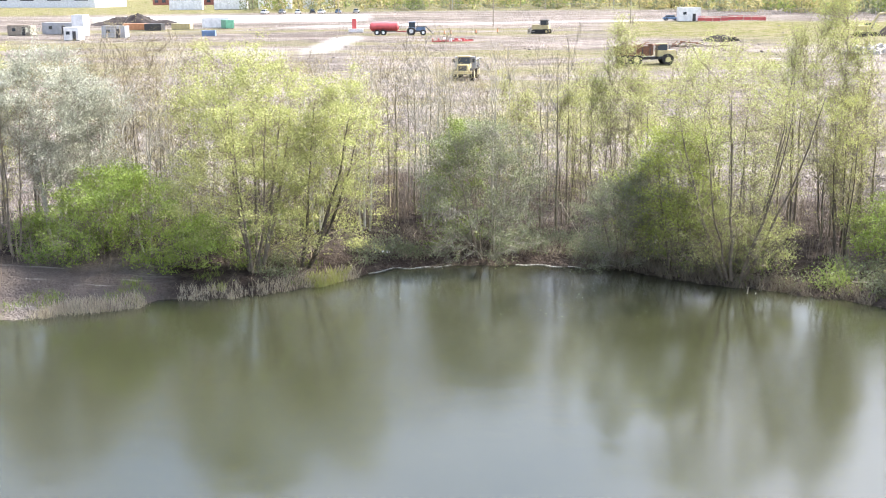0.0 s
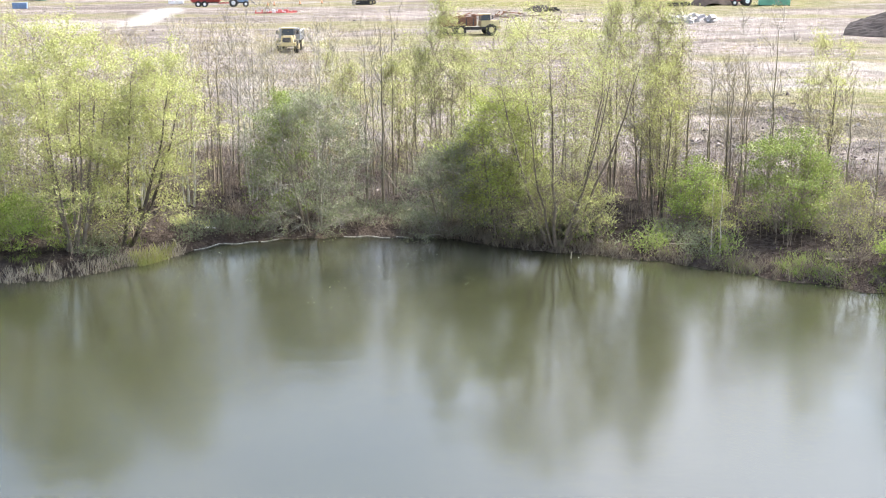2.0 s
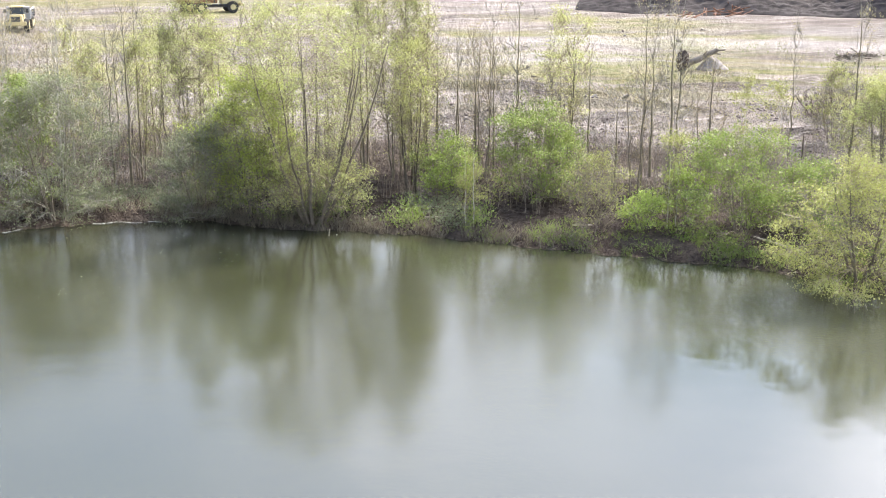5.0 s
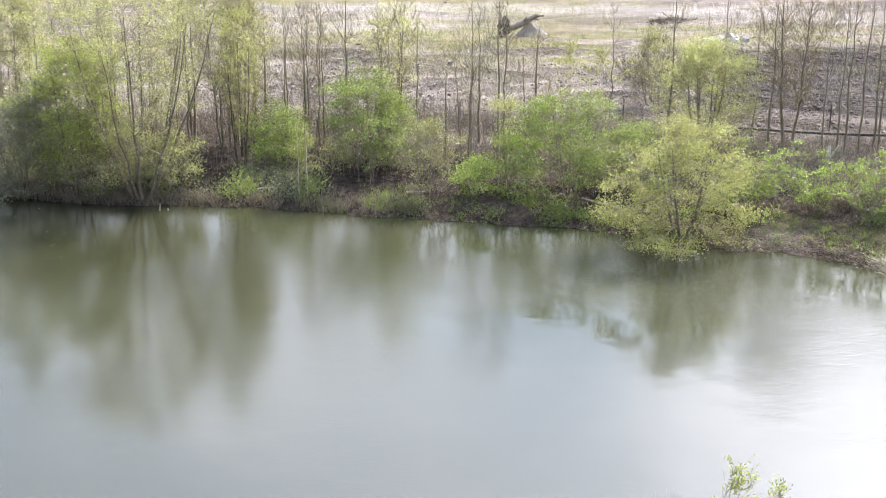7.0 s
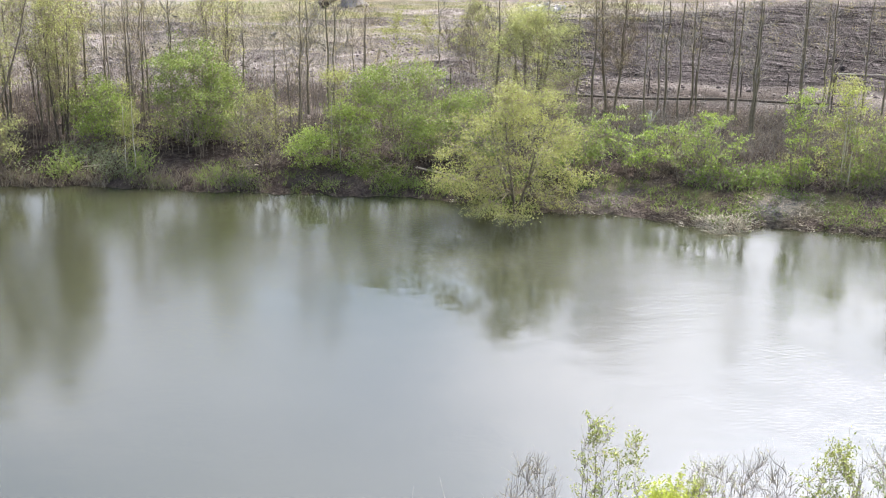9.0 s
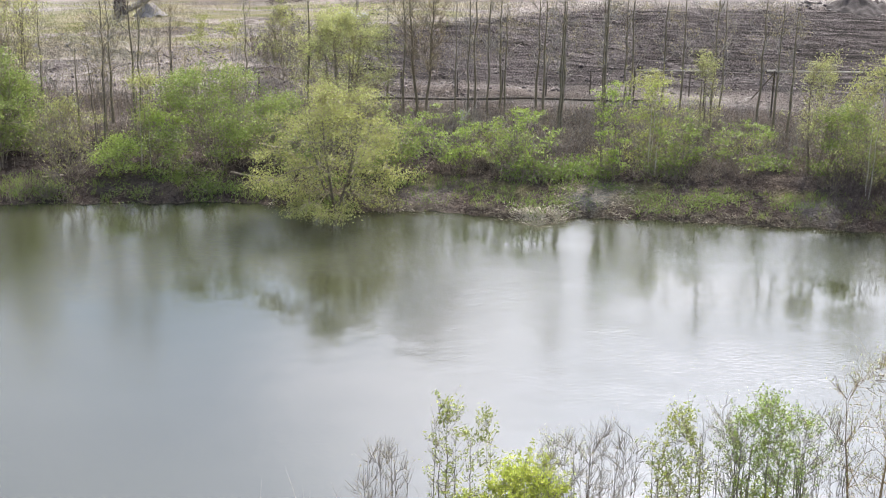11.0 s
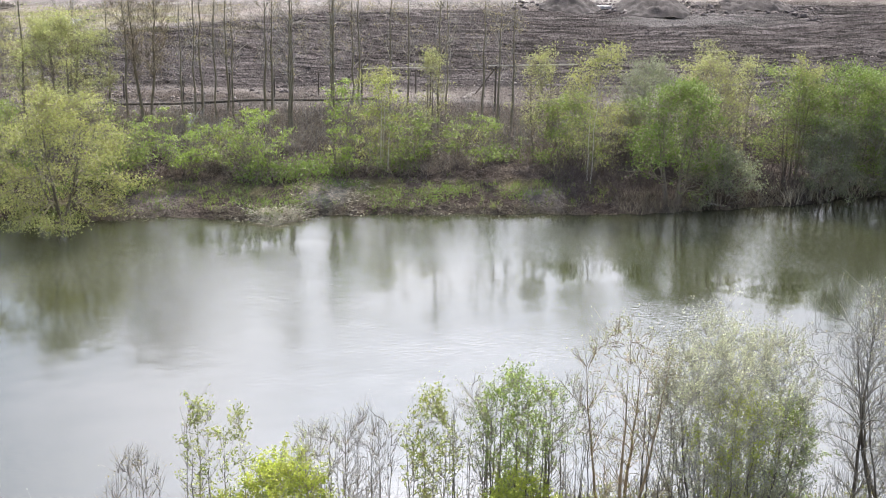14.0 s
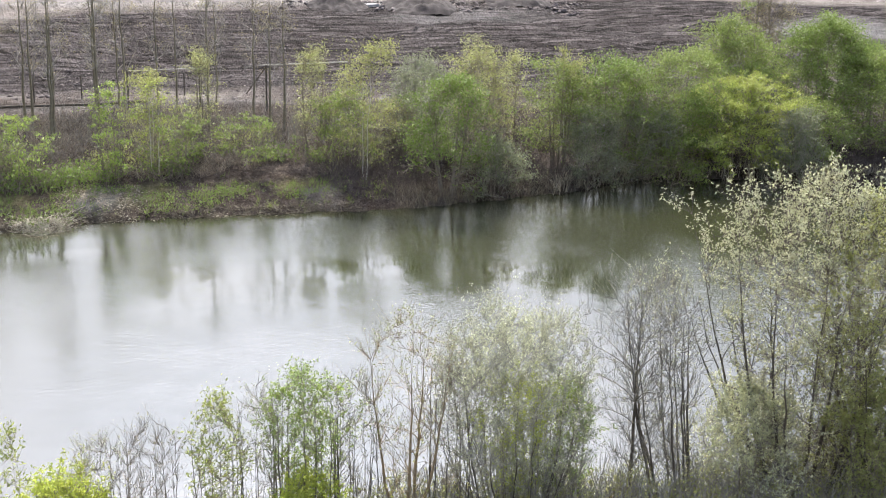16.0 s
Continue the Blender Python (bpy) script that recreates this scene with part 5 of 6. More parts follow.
def tractor(x, y, turn, colour, label, loader=False):
    t = stand("tractor", x, y, turn, label, "tractor", 0.03)
    piece("bonnet", colour, t, lambda bm: (block(bm, (1.2, 0, 1.45), (2.2, 0.85, 0.8), taper=0.9, bevel=0.1), block(bm, (-0.9, 1.0, 1.75), (1.3, 0.5, 0.1), bevel=0.03), block(bm, (-0.9, -1.0, 1.75), (1.3, 0.5, 0.1), bevel=0.03)))
    piece("chassis", P_BLACK, t, lambda bm: block(bm, (0.5, 0, 0.95), (3.6, 0.55, 0.4)))
    c = piece("cab", colour, t, lambda bm: (block(bm, (-0.75, 0, 2.95), (1.65, 1.6, 0.16), bevel=0.05), block(bm, (-0.75, 0, 1.45), (1.5, 1.2, 0.5))))
    piece("window", GLASS, c, lambda bm: block(bm, (-0.75, 0, 2.3), (1.45, 1.45, 1.2), taper=0.95))
    piece("exhaust", P_BLACK, t, lambda bm: rod(bm, (0.5, 0.5, 1.6), (0.5, 0.5, 2.9), 0.06))
    for wy in (-0.95, 0.95):
        wheel(t, -0.95, wy, 0.92, 0.55, P_WHITE)
        wheel(t, 1.75, wy, 0.62, 0.42, P_WHITE)
    if loader:
        for wy in (-0.6, 0.6):
            piece("loader_arm", P_BLACK, t, lambda bm: (rod(bm, (0.2, wy, 1.9), (2.3, wy, 1.9), 0.09), rod(bm, (2.3, wy, 1.9), (3.6, wy, 0.7), 0.09)))
        piece("bucket", P_BLACK, t, lambda bm: (block(bm, (3.9, 0, 0.5), (0.7, 1.9, 0.1)), block(bm, (3.6, 0, 0.75), (0.1, 1.9, 0.55))))
    return t


def slurry_tanker(x, y, turn):
    t = stand("tanker_trailer", x, y, turn, "red cylindrical tanker trailer parked on the mud", "trailer", 0.03)
    piece("tank", P_RED, t, lambda bm: (rod(bm, (-3.0, 0, 1.95), (2.8, 0, 1.95), 0.98, sides=24), rod(bm, (-3.4, 0, 1.95), (-3.0, 0, 1.95), 0.6, 0.98, 24), rod(bm, (2.8, 0, 1.95), (3.2, 0, 1.95), 0.98, 0.6, 24)))
    piece("drawbar", P_RED, t, lambda bm: block(bm, (4.0, 0, 0.85), (3.0, 0.25, 0.25)))
    piece("frame", P_BLACK, t, lambda bm: block(bm, (0, 0, 0.95), (5.6, 1.0, 0.2)))
    piece("hatch", STEEL, t, lambda bm: rod(bm, (0.2, 0, 2.9), (0.2, 0, 3.1), 0.35))
    for wx in (-1.7, -0.3):
        for wy in (-1.05, 1.05):
            wheel(t, wx, wy, 0.66, 0.5, P_WHITE)


def bulldozer(x, y, turn):
    t = stand("bulldozer", x, y, turn, "yellow tracked bulldozer with dark cab on the mud", "bulldozer", 0.04)
    piece("body", P_YELLOW, t, lambda bm: (block(bm, (0.9, 0, 1.5), (2.4, 1.2, 1.1), taper=0.9, bevel=0.08), block(bm, (-1.1, 0, 1.5), (1.6, 1.7, 0.9), bevel=0.06)))
    c = piece("cab", P_BLACK, t, lambda bm: (block(bm, (-0.7, 0, 3.05), (1.8, 1.75, 0.14)), *[rod(bm, (-0.7 + sx * 0.75, sy * 0.75, 1.9), (-0.7 + sx * 0.75, sy * 0.75, 3.0), 0.06, sides=6) for sx in (-1, 1) for sy in (-1, 1)]))
    piece("window", GLASS, c, lambda bm: block(bm, (-0.7, 0, 2.45), (1.35, 1.35, 1.0)))
    for wy in (-1.15, 1.15):
        k = piece("track", RUBBER, t, lambda bm: (block(bm, (0, wy, 0.52), (3.2, 0.6, 0.95), bevel=0.2), rod(bm, (-1.6, wy - 0.3, 0.55), (-1.6, wy + 0.3, 0.55), 0.5, sides=14), rod(bm, (1.6, wy - 0.3, 0.45), (1.6, wy + 0.3, 0.45), 0.42, sides=14)))
        piece("sprocket", P_YELLOW, k, lambda bm: rod(bm, (-1.6, wy - 0.34, 0.55), (-1.6, wy + 0.34, 0.55), 0.28))
    piece("blade", STEEL, t, lambda bm: (block(bm, (2.6, 0, 0.65), (0.14, 3.3, 1.2), ry=-0.15, bevel=0.03), rod(bm, (1.0, -1.4, 0.6), (2.5, -1.4, 0.5), 0.1), rod(bm, (1.0, 1.4, 0.6), (2.5, 1.4, 0.5), 0.1)))


def excavator(x, y, turn):
    t = stand("excavator", x, y, turn, "yellow tracked excavator with raised arm beside a rubble heap", "excavator", 0.04)
    for wy in (-1.2, 1.2):
        piece("track", RUBBER, t, lambda bm: (block(bm, (0, wy, 0.45), (3.4, 0.6, 0.85), bevel=0.2), rod(bm, (-1.6, wy - 0.3, 0.45), (-1.6, wy + 0.3, 0.45), 0.43, sides=14), rod(bm, (1.6, wy - 0.3, 0.45), (1.6, wy + 0.3, 0.45), 0.43, sides=14)))
    piece("house", P_YELLOW, t, lambda bm: (block(bm, (-0.7, 0, 1.75), (2.8, 2.5, 1.1), bevel=0.12), rod(bm, (0, 0, 0.8), (0, 0, 1.2), 0.7)))
    c = piece("cab", P_YELLOW, t, lambda bm: (block(bm, (0.9, 0.75, 2.85), (1.5, 1.0, 0.12)), block(bm, (0.9, 0.75, 1.45), (1.6, 1.0, 0.5), bevel=0.05)))
    piece("window", GLASS, c, lambda bm: block(bm, (0.9, 0.75, 2.25), (1.45, 0.95, 1.1), taper=0.94))
    piece("boom", P_YELLOW, t, lambda bm: (rod(bm, (0.8, -0.3, 1.9), (2.6, -0.3, 4.6), 0.26, 0.24, 6), rod(bm, (2.6, -0.3, 4.6), (5.0, -0.3, 4.9), 0.24, 0.18, 6)))
    piece("stick", P_YELLOW, t, lambda bm: rod(bm, (5.0, -0.3, 5.0), (6.0, -0.3, 2.2), 0.2, 0.13, 6))
    piece("bucket", P_BLACK, t, lambda bm: (block(bm, (5.9, -0.3, 1.7), (0.8, 1.1, 0.9), ry=0.4, taper=0.7, bevel=0.08),))
    piece("ram", STEEL, t, lambda bm: rod(bm, (1.2, -0.3, 1.6), (2.4, -0.3, 3.9), 0.08, sides=8))
    piece("ram", STEEL, t, lambda bm: rod(bm, (3.4, -0.3, 5.1), (5.0, -0.3, 5.4), 0.07, sides=8))


def car(x, y, turn, colour, label):
    t = stand("car", x, y, turn, label, "car", 0.02, "parked cars")
    piece("body", colour, t, lambda bm: (block(bm, (0, 0, 0.62), (4.3, 1.75, 0.62), bevel=0.16), block(bm, (-0.2, 0, 1.42), (1.9, 1.4, 0.08), bevel=0.03)))
    piece("window", GLASS, t, lambda bm: block(bm, (-0.2, 0, 1.15), (2.6, 1.55, 0.52), taper=0.78, bevel=0.05))
    for wx in (-1.3, 1.35):
        for wy in (-0.8, 0.8):
            wheel(t, wx, wy, 0.32, 0.22)


def cabin(x, y, turn, size, colour, label, door=True, name="site_cabin"):
    t = stand(name, x, y, turn, label, "site cabin", 0.05)
    lx, ly, lz = size
    b = piece("body", colour, t, lambda bm: (block(bm, (0, 0, lz / 2 + 0.08), (lx, ly, lz), bevel=0.05), block(bm, (0, 0, lz + 0.1), (lx + 0.1, ly + 0.1, 0.08))))
    if door:
        piece("door", P_BLACK, b, lambda bm: block(bm, (lx * 0.2, -ly / 2 - 0.02, 1.05), (0.85, 0.05, 1.9)))
        piece("window", GLASS, b, lambda bm: block(bm, (-lx * 0.22, -ly / 2 - 0.02, lz * 0.6), (0.9, 0.05, 0.7)))
    piece("skid", P_BLACK, t, lambda bm: (block(bm, (0, -ly * 0.35, 0.06), (lx, 0.15, 0.16)), block(bm, (0, ly * 0.35, 0.06), (lx, 0.15, 0.16))))


def heap(name, x, y, lx, ly, h, mat, seed, label, category, lumps=0.5, turn=0.0):
    """A dumped heap: a lumpy mound with a rough skirt."""
    n = 130 if lx > 30 else 44
    u, v = np.meshgrid(np.linspace(-1, 1, n), np.linspace(-1, 1, n))
    px, py = u * lx / 2, v * ly / 2
    ca, sa = math.cos(radians(turn)), math.sin(radians(turn))
    wx, wy = x + px * ca - py * sa, y + px * sa + py * ca
    d = np.sqrt(u ** 2 + v ** 2) * (1 + 0.18 * wobble(wx, wy, 4.0 / max(lx, ly), seed))
    z = h * np.clip(1 - d ** 1.4, -0.1, 1) * (1 + lumps * 0.5 * wobble(wx, wy, 12.0 / max(lx, ly), seed + 1)) + (lumps * 0.34 * wobble(wx, wy, 2.0, seed + 2) + lumps * 0.24 * wobble(wx, wy, 4.4, seed + 3)) * np.clip(1.1 - d, 0, 1)
    z = z + np.random.RandomState(seed).normal(size=z.shape) * 0.11 * lumps * np.clip(1.15 - d, 0, 1)
    wz = ground_z(wx, wy) + np.where(d > 1, -0.3, z)
    i = np.arange(n * n).reshape(n, n)
    q = np.stack([i[:-1, :-1], i[:-1, 1:], i[1:, 1:], i[1:, :-1]], -1).reshape(-1, 4)
    me = mesh_from(name, np.stack([wx, wy, wz], -1).reshape(-1, 3), q, mat)
    return tagged(new(name, me), label, category)


def rubble(x, y, lx, ly, h, n, mat, seed, label, name="rubble_heap", size=(0.5, 1.6)):
    g = np.random.RandomState(seed)
    root = stand(name, x, y, 0, label, "rubble")
    for k in range(n):
        a, d = g.uniform(0, 6.28), g.uniform(0, 1) ** 0.6
        s = g.uniform(*size)
        c = (math.cos(a) * d * lx / 2, math.sin(a) * d * ly / 2, max(0.1, h * (1 - d) * g.uniform(0.5, 1.0)))
        piece("slab", mat, root, lambda bm: block(bm, c, (s, s * g.uniform(0.5, 1.0), s * g.uniform(0.2, 0.6)), g.uniform(0, 6.28), g.uniform(-0.7, 0.7), g.uniform(0.6, 1.0)))


def wood_pile(x, y, lx, ly, h, n, seed, label, mat=None, length=(1.5, 4.0), rad=(0.05, 0.16)):
    g = np.random.RandomState(seed)
    root = stand("wood_pile", x, y, 0, label, "wood pile", 0.05)
    for k in range(n):
        a, d = g.uniform(0, 6.28), g.uniform(0, 1) ** 0.6
        c = Vector((math.cos(a) * d * lx / 2, math.sin(a) * d * ly / 2, 0.12 + h * (1 - d) * g.uniform(0.2, 1.0)))
        w = Vector((g.normal(), g.normal() * 0.5, g.normal() * 0.3)).normalized() * g.uniform(*length) / 2
        r = g.uniform(*rad)
        piece("log", mat or [TIMBER, RUST, LOGWOOD][k % 3], root, lambda bm: rod(bm, c - w, c + w, r, r * 0.6, 7))


dump_truck(3.4, 168.8, -97, "yellow articulated dump truck driving over the mud")
dump_truck(31.4, 190.3, 5, "brown and yellow dump truck loaded with branches", True)
tractor(-5.8, 280.1, 0, P_BLUE, "blue tractor with front loader and white wheels", True)
slurry_tanker(-12.8, 282.0, 0)
bulldozer(22.6, 280.0, 160)
excavator(88.3, 257.8, 5)
tractor(100.9, 254.2, 175, P_RED, "red tractor beside a heap of earth")
cabin(107.5, 252.5, -18, (6.5, 2.4, 3.0), P_GREEN, "green high-sided trailer body", False, "trailer_body")
heap("earth_mound", 96.2, 257.5, 12, 7, 4.6, EARTH, 301, "heap of brown earth", "earth heap")
rubble(73.0, 207.0, 12, 6, 2.2, 46, STONE, 302, "heap of pale broken concrete slabs")
wood_pile(46.0, 230.5, 10, 4, 1.2, 34, 303, "pile of broken timber and branches")
heap("waste_mound", 55.5, 247.0, 8, 4, 1.3, SPOIL, 304, "dark heap of old tyres and waste", "waste heap", 0.3)
for k, (dx, dz) in enumerate(((-1.2, 0.15), (0.0, 0.15), (1.1, 0.15), (-0.5, 0.5), (0.6, 0.5))):
    r = stand("tyre", 57.5 + dx, 245.5, 0, "black used tyre on the waste heap", "tyre", -dz, "used tyres")
    piece("tread", RUBBER, r, lambda bm: rod(bm, (0, 0, 0), (0, 0, 0.35), 0.5, sides=16))
car(62.5, 337.9, 5, P_BLUE, "dark blue car parked by the site cabin")
cabin(66.5, 333.4, 0, (6.0, 2.5, 3.6), P_WHITE, "white site cabin with dark door by the entrance")
for k in range(9):
    b = stand("barrier", 69.5 + 2.05 * k, 331.5 + 0.25 * math.sin(k * 1.7), 3 * math.sin(k), "red plastic road barrier by the cabin", "barrier", 0.02, "red barriers")
    piece("panel", P_RED, b, lambda bm: (block(bm, (0, 0, 0.62), (1.95, 0.08, 0.85), bevel=0.03), block(bm, (0, 0, 1.3), (1.95, 0.1, 0.14))))
    piece("foot", P_BLACK, b, lambda bm: (block(bm, (-0.7, 0, 0.08), (0.2, 0.7, 0.16)), block(bm, (0.7, 0, 0.08), (0.2, 0.7, 0.16))))
cabin(-78.9, 266.4, -14, (3.6, 2.4, 2.7), P_WHITE, "white steel site cabin with red marks", True)
cabin(-82.5, 284.0, -14, (3.0, 2.6, 4.6), P_WHITE, "tall white site container by a cabin", False)
cabin(-90.0, 293.0, -14, (8.0, 2.5, 2.6), P_GREY, "grey weathered container behind the cabin", True)
cabin(-97.0, 287.0, -14, (6.0, 2.5, 2.3), TIMBER, "brown open shed with dark doors", True)
cabin(-72.5, 276.0, -10, (5.5, 2.4, 2.5), P_GREY, "pale grey container beside a bush", True)
heap("waste_mound", -82.0, 338.0, 26, 9, 2.6, SPOIL, 305, "dark heap of crushed waste", "waste heap", 0.8)
cabin(-76.5, 311.0, -12, (6.0, 2.0, 1.5), P_ORANGE, "orange crusher machine body", False, "crusher")
cabin(-71.5, 309.5, -12, (4.5, 2.2, 1.7), P_BLACK, "dark machine under the heap", False, "generator")
cabin(-65.5, 314.0, -12, (5.0, 2.0, 1.3), P_YELLOW, "yellow screening machine body", False, "screener")
cabin(-57.8, 321.0, -10, (7.5, 2.5, 2.5), P_WHITE, "long white container behind the skip", False)
cabin(-54.2, 315.0, -60, (3.6, 2.2, 2.0), P_GREEN, "green skip lorry body", False, "skip")
cabin(-52.3, 279.2, 0, (3.0, 1.4, 1.2), P_BLUE, "blue plastic tank on the mud", False, "tank")
wood_pile(-64.0, 262.0, 12, 2, 0.3, 14, 306, "planks lying on the grass", TIMBER, (2.5, 5.0))
cabin(-20.2, 294.0, 0, (3.4, 1.8, 0.7), P_WHITE, "low white flat trailer", False, "flat_trailer")
cabin(-20.6, 294.6, 0, (1.0, 1.0, 3.0), P_RED, "red upright pump unit", False, "pump")
for k in range(6):
    b = stand("steel_frame", -0.6 + 1.15 * k, 250.6 + 0.7 * ((k * 7) % 3), 8 * k, "red painted steel frame lying on the ground", "steel frame", 0.02, "steel frames")
    for cy in (-0.5, 0.5):
        piece("rail", P_RED, b, lambda bm: block(bm, (0, cy, 0.35), (2.6, 0.18, 0.18)))
    for cx, cz in ((-1.1, 0.6), (1.1, 0.45)):
        piece("crossbar", P_WHITE if k in (2, 3) else P_RED, b, lambda bm: block(bm, (cx, 0, cz), (0.2, 1.2, 2 * cz - 0.55)))
for k, (x, y) in enumerate(((-15.1, 286.0), (0.8, 283.0), (2.2, 282.0), (8.0, 284.0), (13.0, 285.0))):
    b = stand("traffic_cone", x, y, 0, "orange traffic cone on the mud", "cone", 0.0, "traffic cones")
    piece("body", P_ORANGE, b, lambda bm: rod(bm, (0, 0, 0.05), (0, 0, 0.95), 0.24, 0.05, 12))
    piece("base", P_BLACK, b, lambda bm: block(bm, (0, 0, 0.04), (0.6, 0.6, 0.08)))
for x, y, c, word in ((-58.4, 412, P_WHITE, "white"), (-53.0, 415, P_GREY, "grey"), (-47.5, 413, P_WHITE, "white"), (-43.0, 416, P_BLACK, "black"), (-39.7, 413, P_WHITE, "white"), (-34.4, 416, P_BLUE, "dark blue"), (-28.2, 414, P_GREY, "silver grey")):
    car(x, y, 90 + 10 * math.sin(x), c, f"{word} car parked on the pale yard")
for k in range(4):
    cabin(-96.0 + 16.5 * k, 470.0 + 2 * k, 0, (12.5, 3.0, 3.4), P_WHITE, "white lorry trailer parked on the yard", False, "lorry_trailer")


def hall(x, y, turn, size, wall, label, rows, cols, roof):
    t = stand("industrial_hall", x, y, turn, label, "building", 0.2)
    lx, ly, lz = size
    w = piece("wall", wall, t, lambda bm: block(bm, (0, 0, lz / 2), (lx, ly, lz)))
    piece("roof", roof, t, lambda bm: (block(bm, (0, 0, lz + 0.6), (lx + 1, ly + 1, 1.2), taper=0.9),))
    for i in range(cols):
        for j in range(rows):
            piece("window", GLASS, w, lambda bm: block(bm, (-lx / 2 + (i + 0.5) * lx / cols, -ly / 2 - 0.03, lz * (j + 0.55) / rows), (lx / cols * 0.5, 0.1, lz / rows * 0.42)))


hall(-190, 560, -17, (95, 25, 9), P_WHITE, "long white industrial hall behind the site", 1, 7, P_GREY)
hall(-112, 590, -10, (44, 18, 8), BRICK, "red brick building with dark windows", 2, 12, P_GREY)


def pole(x, y, h, label, lamp=False):
    t = stand("pole", x, y, 0, label, "pole", 0.3)
    piece("shaft", TIMBER if not lamp else STEEL, t, lambda bm: rod(bm, (0, 0, 0), (0, 0, h), 0.16, 0.10, 8))
    piece("arm", STEEL, t, lambda bm: block(bm, (0.6 if lamp else 0, 0, h - 0.5), (1.4, 0.12, 0.12)))


for x, y in ((13.2, 313.5), (49.5, 324.2), (36.0, 430.0), (-33.0, 400.0), (83.0, 420.0)):
    pole(x, y, 11.0, "dark wooden utility pole at the site edge")
for x, y in ((60.0, 432.0), (98.0, 425.0), (4.0, 436.0)):
    pole(x, y, 11.0, "grey steel street lamp by the road", True)


def fence_line(x0, y0, x1, y1, n, h, label):
    t = new("fence")
    tagged(t, label, "fence")
    pts = [(x0 + (x1 - x0) * k / n, y0 + (y1 - y0) * k / n) for k in range(n + 1)]
    for k, (x, y) in enumerate(pts):
        z = float(ground_z(x, y))
        piece("post", STEEL, t, lambda bm: rod(bm, (x, y, z - 0.2), (x, y, z + h), 0.06, sides=6))
        if k < n:
            x2, y2 = pts[k + 1]
            z2 = float(ground_z(x2, y2))
            piece("panel", STEEL, t, lambda bm: [rod(bm, (x, y, z + h * q), (x2, y2, z2 + h * q), 0.03, sides=4) for q in (0.08, 0.5, 0.97)] + [rod(bm, (x + (x2 - x) * j / 12, y + (y2 - y) * j / 12, z + 0.1), (x + (x2 - x) * j / 12, y + (y2 - y) * j / 12, z + h), 0.022, sides=3) for j in range(1, 12)])


fence_line(-26.0, 424.0, 62.0, 421.0, 26, 2.4, "tall grey steel mesh fence along the yard")
fence_line(66.0, 372.0, 128.0, 352.0, 14, 2.0, "grey steel mesh fence behind the field")


# belt of trees beyond the site
def far_wood():
    g = np.random.RandomState(404)
    n = 620
    az = g.uniform(-9, 31, n)
    r = g.uniform(440, 560, n) - 60 * np.clip((az - 8) / 10, 0, 1)
    x, y = r * np.sin(np.radians(az)), r * np.cos(np.radians(az))
    z = ground_z(x, y)
    h = g.uniform(7, 15, n)
    foot, tip = np.stack([x, y, z - 0.3], 1), np.stack([x + g.normal(size=n) * 0.6, y, z + h], 1)
    line = np.stack([foot, (foot + tip) / 2 + g.normal(size=(n, 3)) * 0.25, tip], 1)
    rad = g.uniform(0.07, 0.16, (n, 1)) * np.array([[1.0, 0.7, 0.25]])
    co, fc = tubes((line, rad), 5)
    root = tagged(new("woodland"), "belt of half-bare spring trees beyond the site", "woodland", kind="stuff")
    tagged(part("trunk", mesh_from("trunk", co, fc, BARK), root), kind="stuff")
    for leaf, sel, per in (("grey", g.rand(n) < 0.5, 95), ("mid", g.rand(n) < 0.3, 95), ("bud", g.rand(n) < 0.55, 95)):
        k = np.where(sel)[0]
        b = np.repeat(k, per)
        u = g.uniform(0.0, 1.0, len(b)) ** 1.5
        c = np.stack([x[b] + g.normal(size=len(b)) * 2.0 * np.sin(np.pi * u ** 0.8 * 0.9 + 0.2), y[b] + g.normal(size=len(b)) * 2.0, z[b] + h[b] * u], 1)
        co, fc = leaf_tris(g, c, 1.3, 0.85)
        tagged(part("foliage", mesh_from("foliage", co, fc, LEAF[leaf]), root), kind="stuff")


far_wood()

# spoil, logs and rubble in the middle ground
heap("soil_mound", 118.0, 158.0, 72, 20, 6.2, SPOIL, 311, "long dark heap of spoil and brushwood", "soil mound", 1.5, -36)
wood_pile(103.0, 158.0, 20, 5, 1.2, 40, 312, "broken branches at the foot of the spoil heap", RUST, (1.5, 4.5), (0.05, 0.13))
heap("earth_mound", 65.3, 103.3, 3.4, 2.6, 1.3, EARTH_GREY, 314, "grey clod of earth beside a felled tree", "earth heap", 0.7)
t = stand("felled_tree", 62.9, 104.1, -32, "felled grey tree trunk with its root plate upturned", "felled tree", 0.1)
g = np.random.RandomState(313)
piece("root_plate", EARTH, t, lambda bm: [block(bm, (-0.2 + g.normal() * 0.16, 0.75 * math.cos(k * 0.7) * g.uniform(0.4, 1), 1.05 + 0.85 * math.sin(k * 0.7) * g.uniform(0.4, 1)), (0.55, 0.7, 0.6), g.uniform(0, 3), g.uniform(-0.6, 0.6), 0.7, 0.12) for k in range(16)])
for k in range(12):
    a, u = k * 0.55 + g.uniform(-0.2, 0.2), g.uniform(0.9, 1.35)
    piece("root", LOGWOOD, t, lambda bm: rod(bm, (-0.3, 0.4 * math.cos(a), 1.05 + 0.4 * math.sin(a)), (-0.6, u * math.cos(a), max(0.1, 1.05 + u * math.sin(a))), 0.09, 0.03, 6))
piece("trunk", LOGWOOD, t, lambda bm: (rod(bm, (0.0, 0, 0.7), (1.5, -0.1, 1.35), 0.34, 0.29, 12), rod(bm, (1.5, -0.1, 1.35), (3.0, -0.05, 2.2), 0.29, 0.22, 12)))
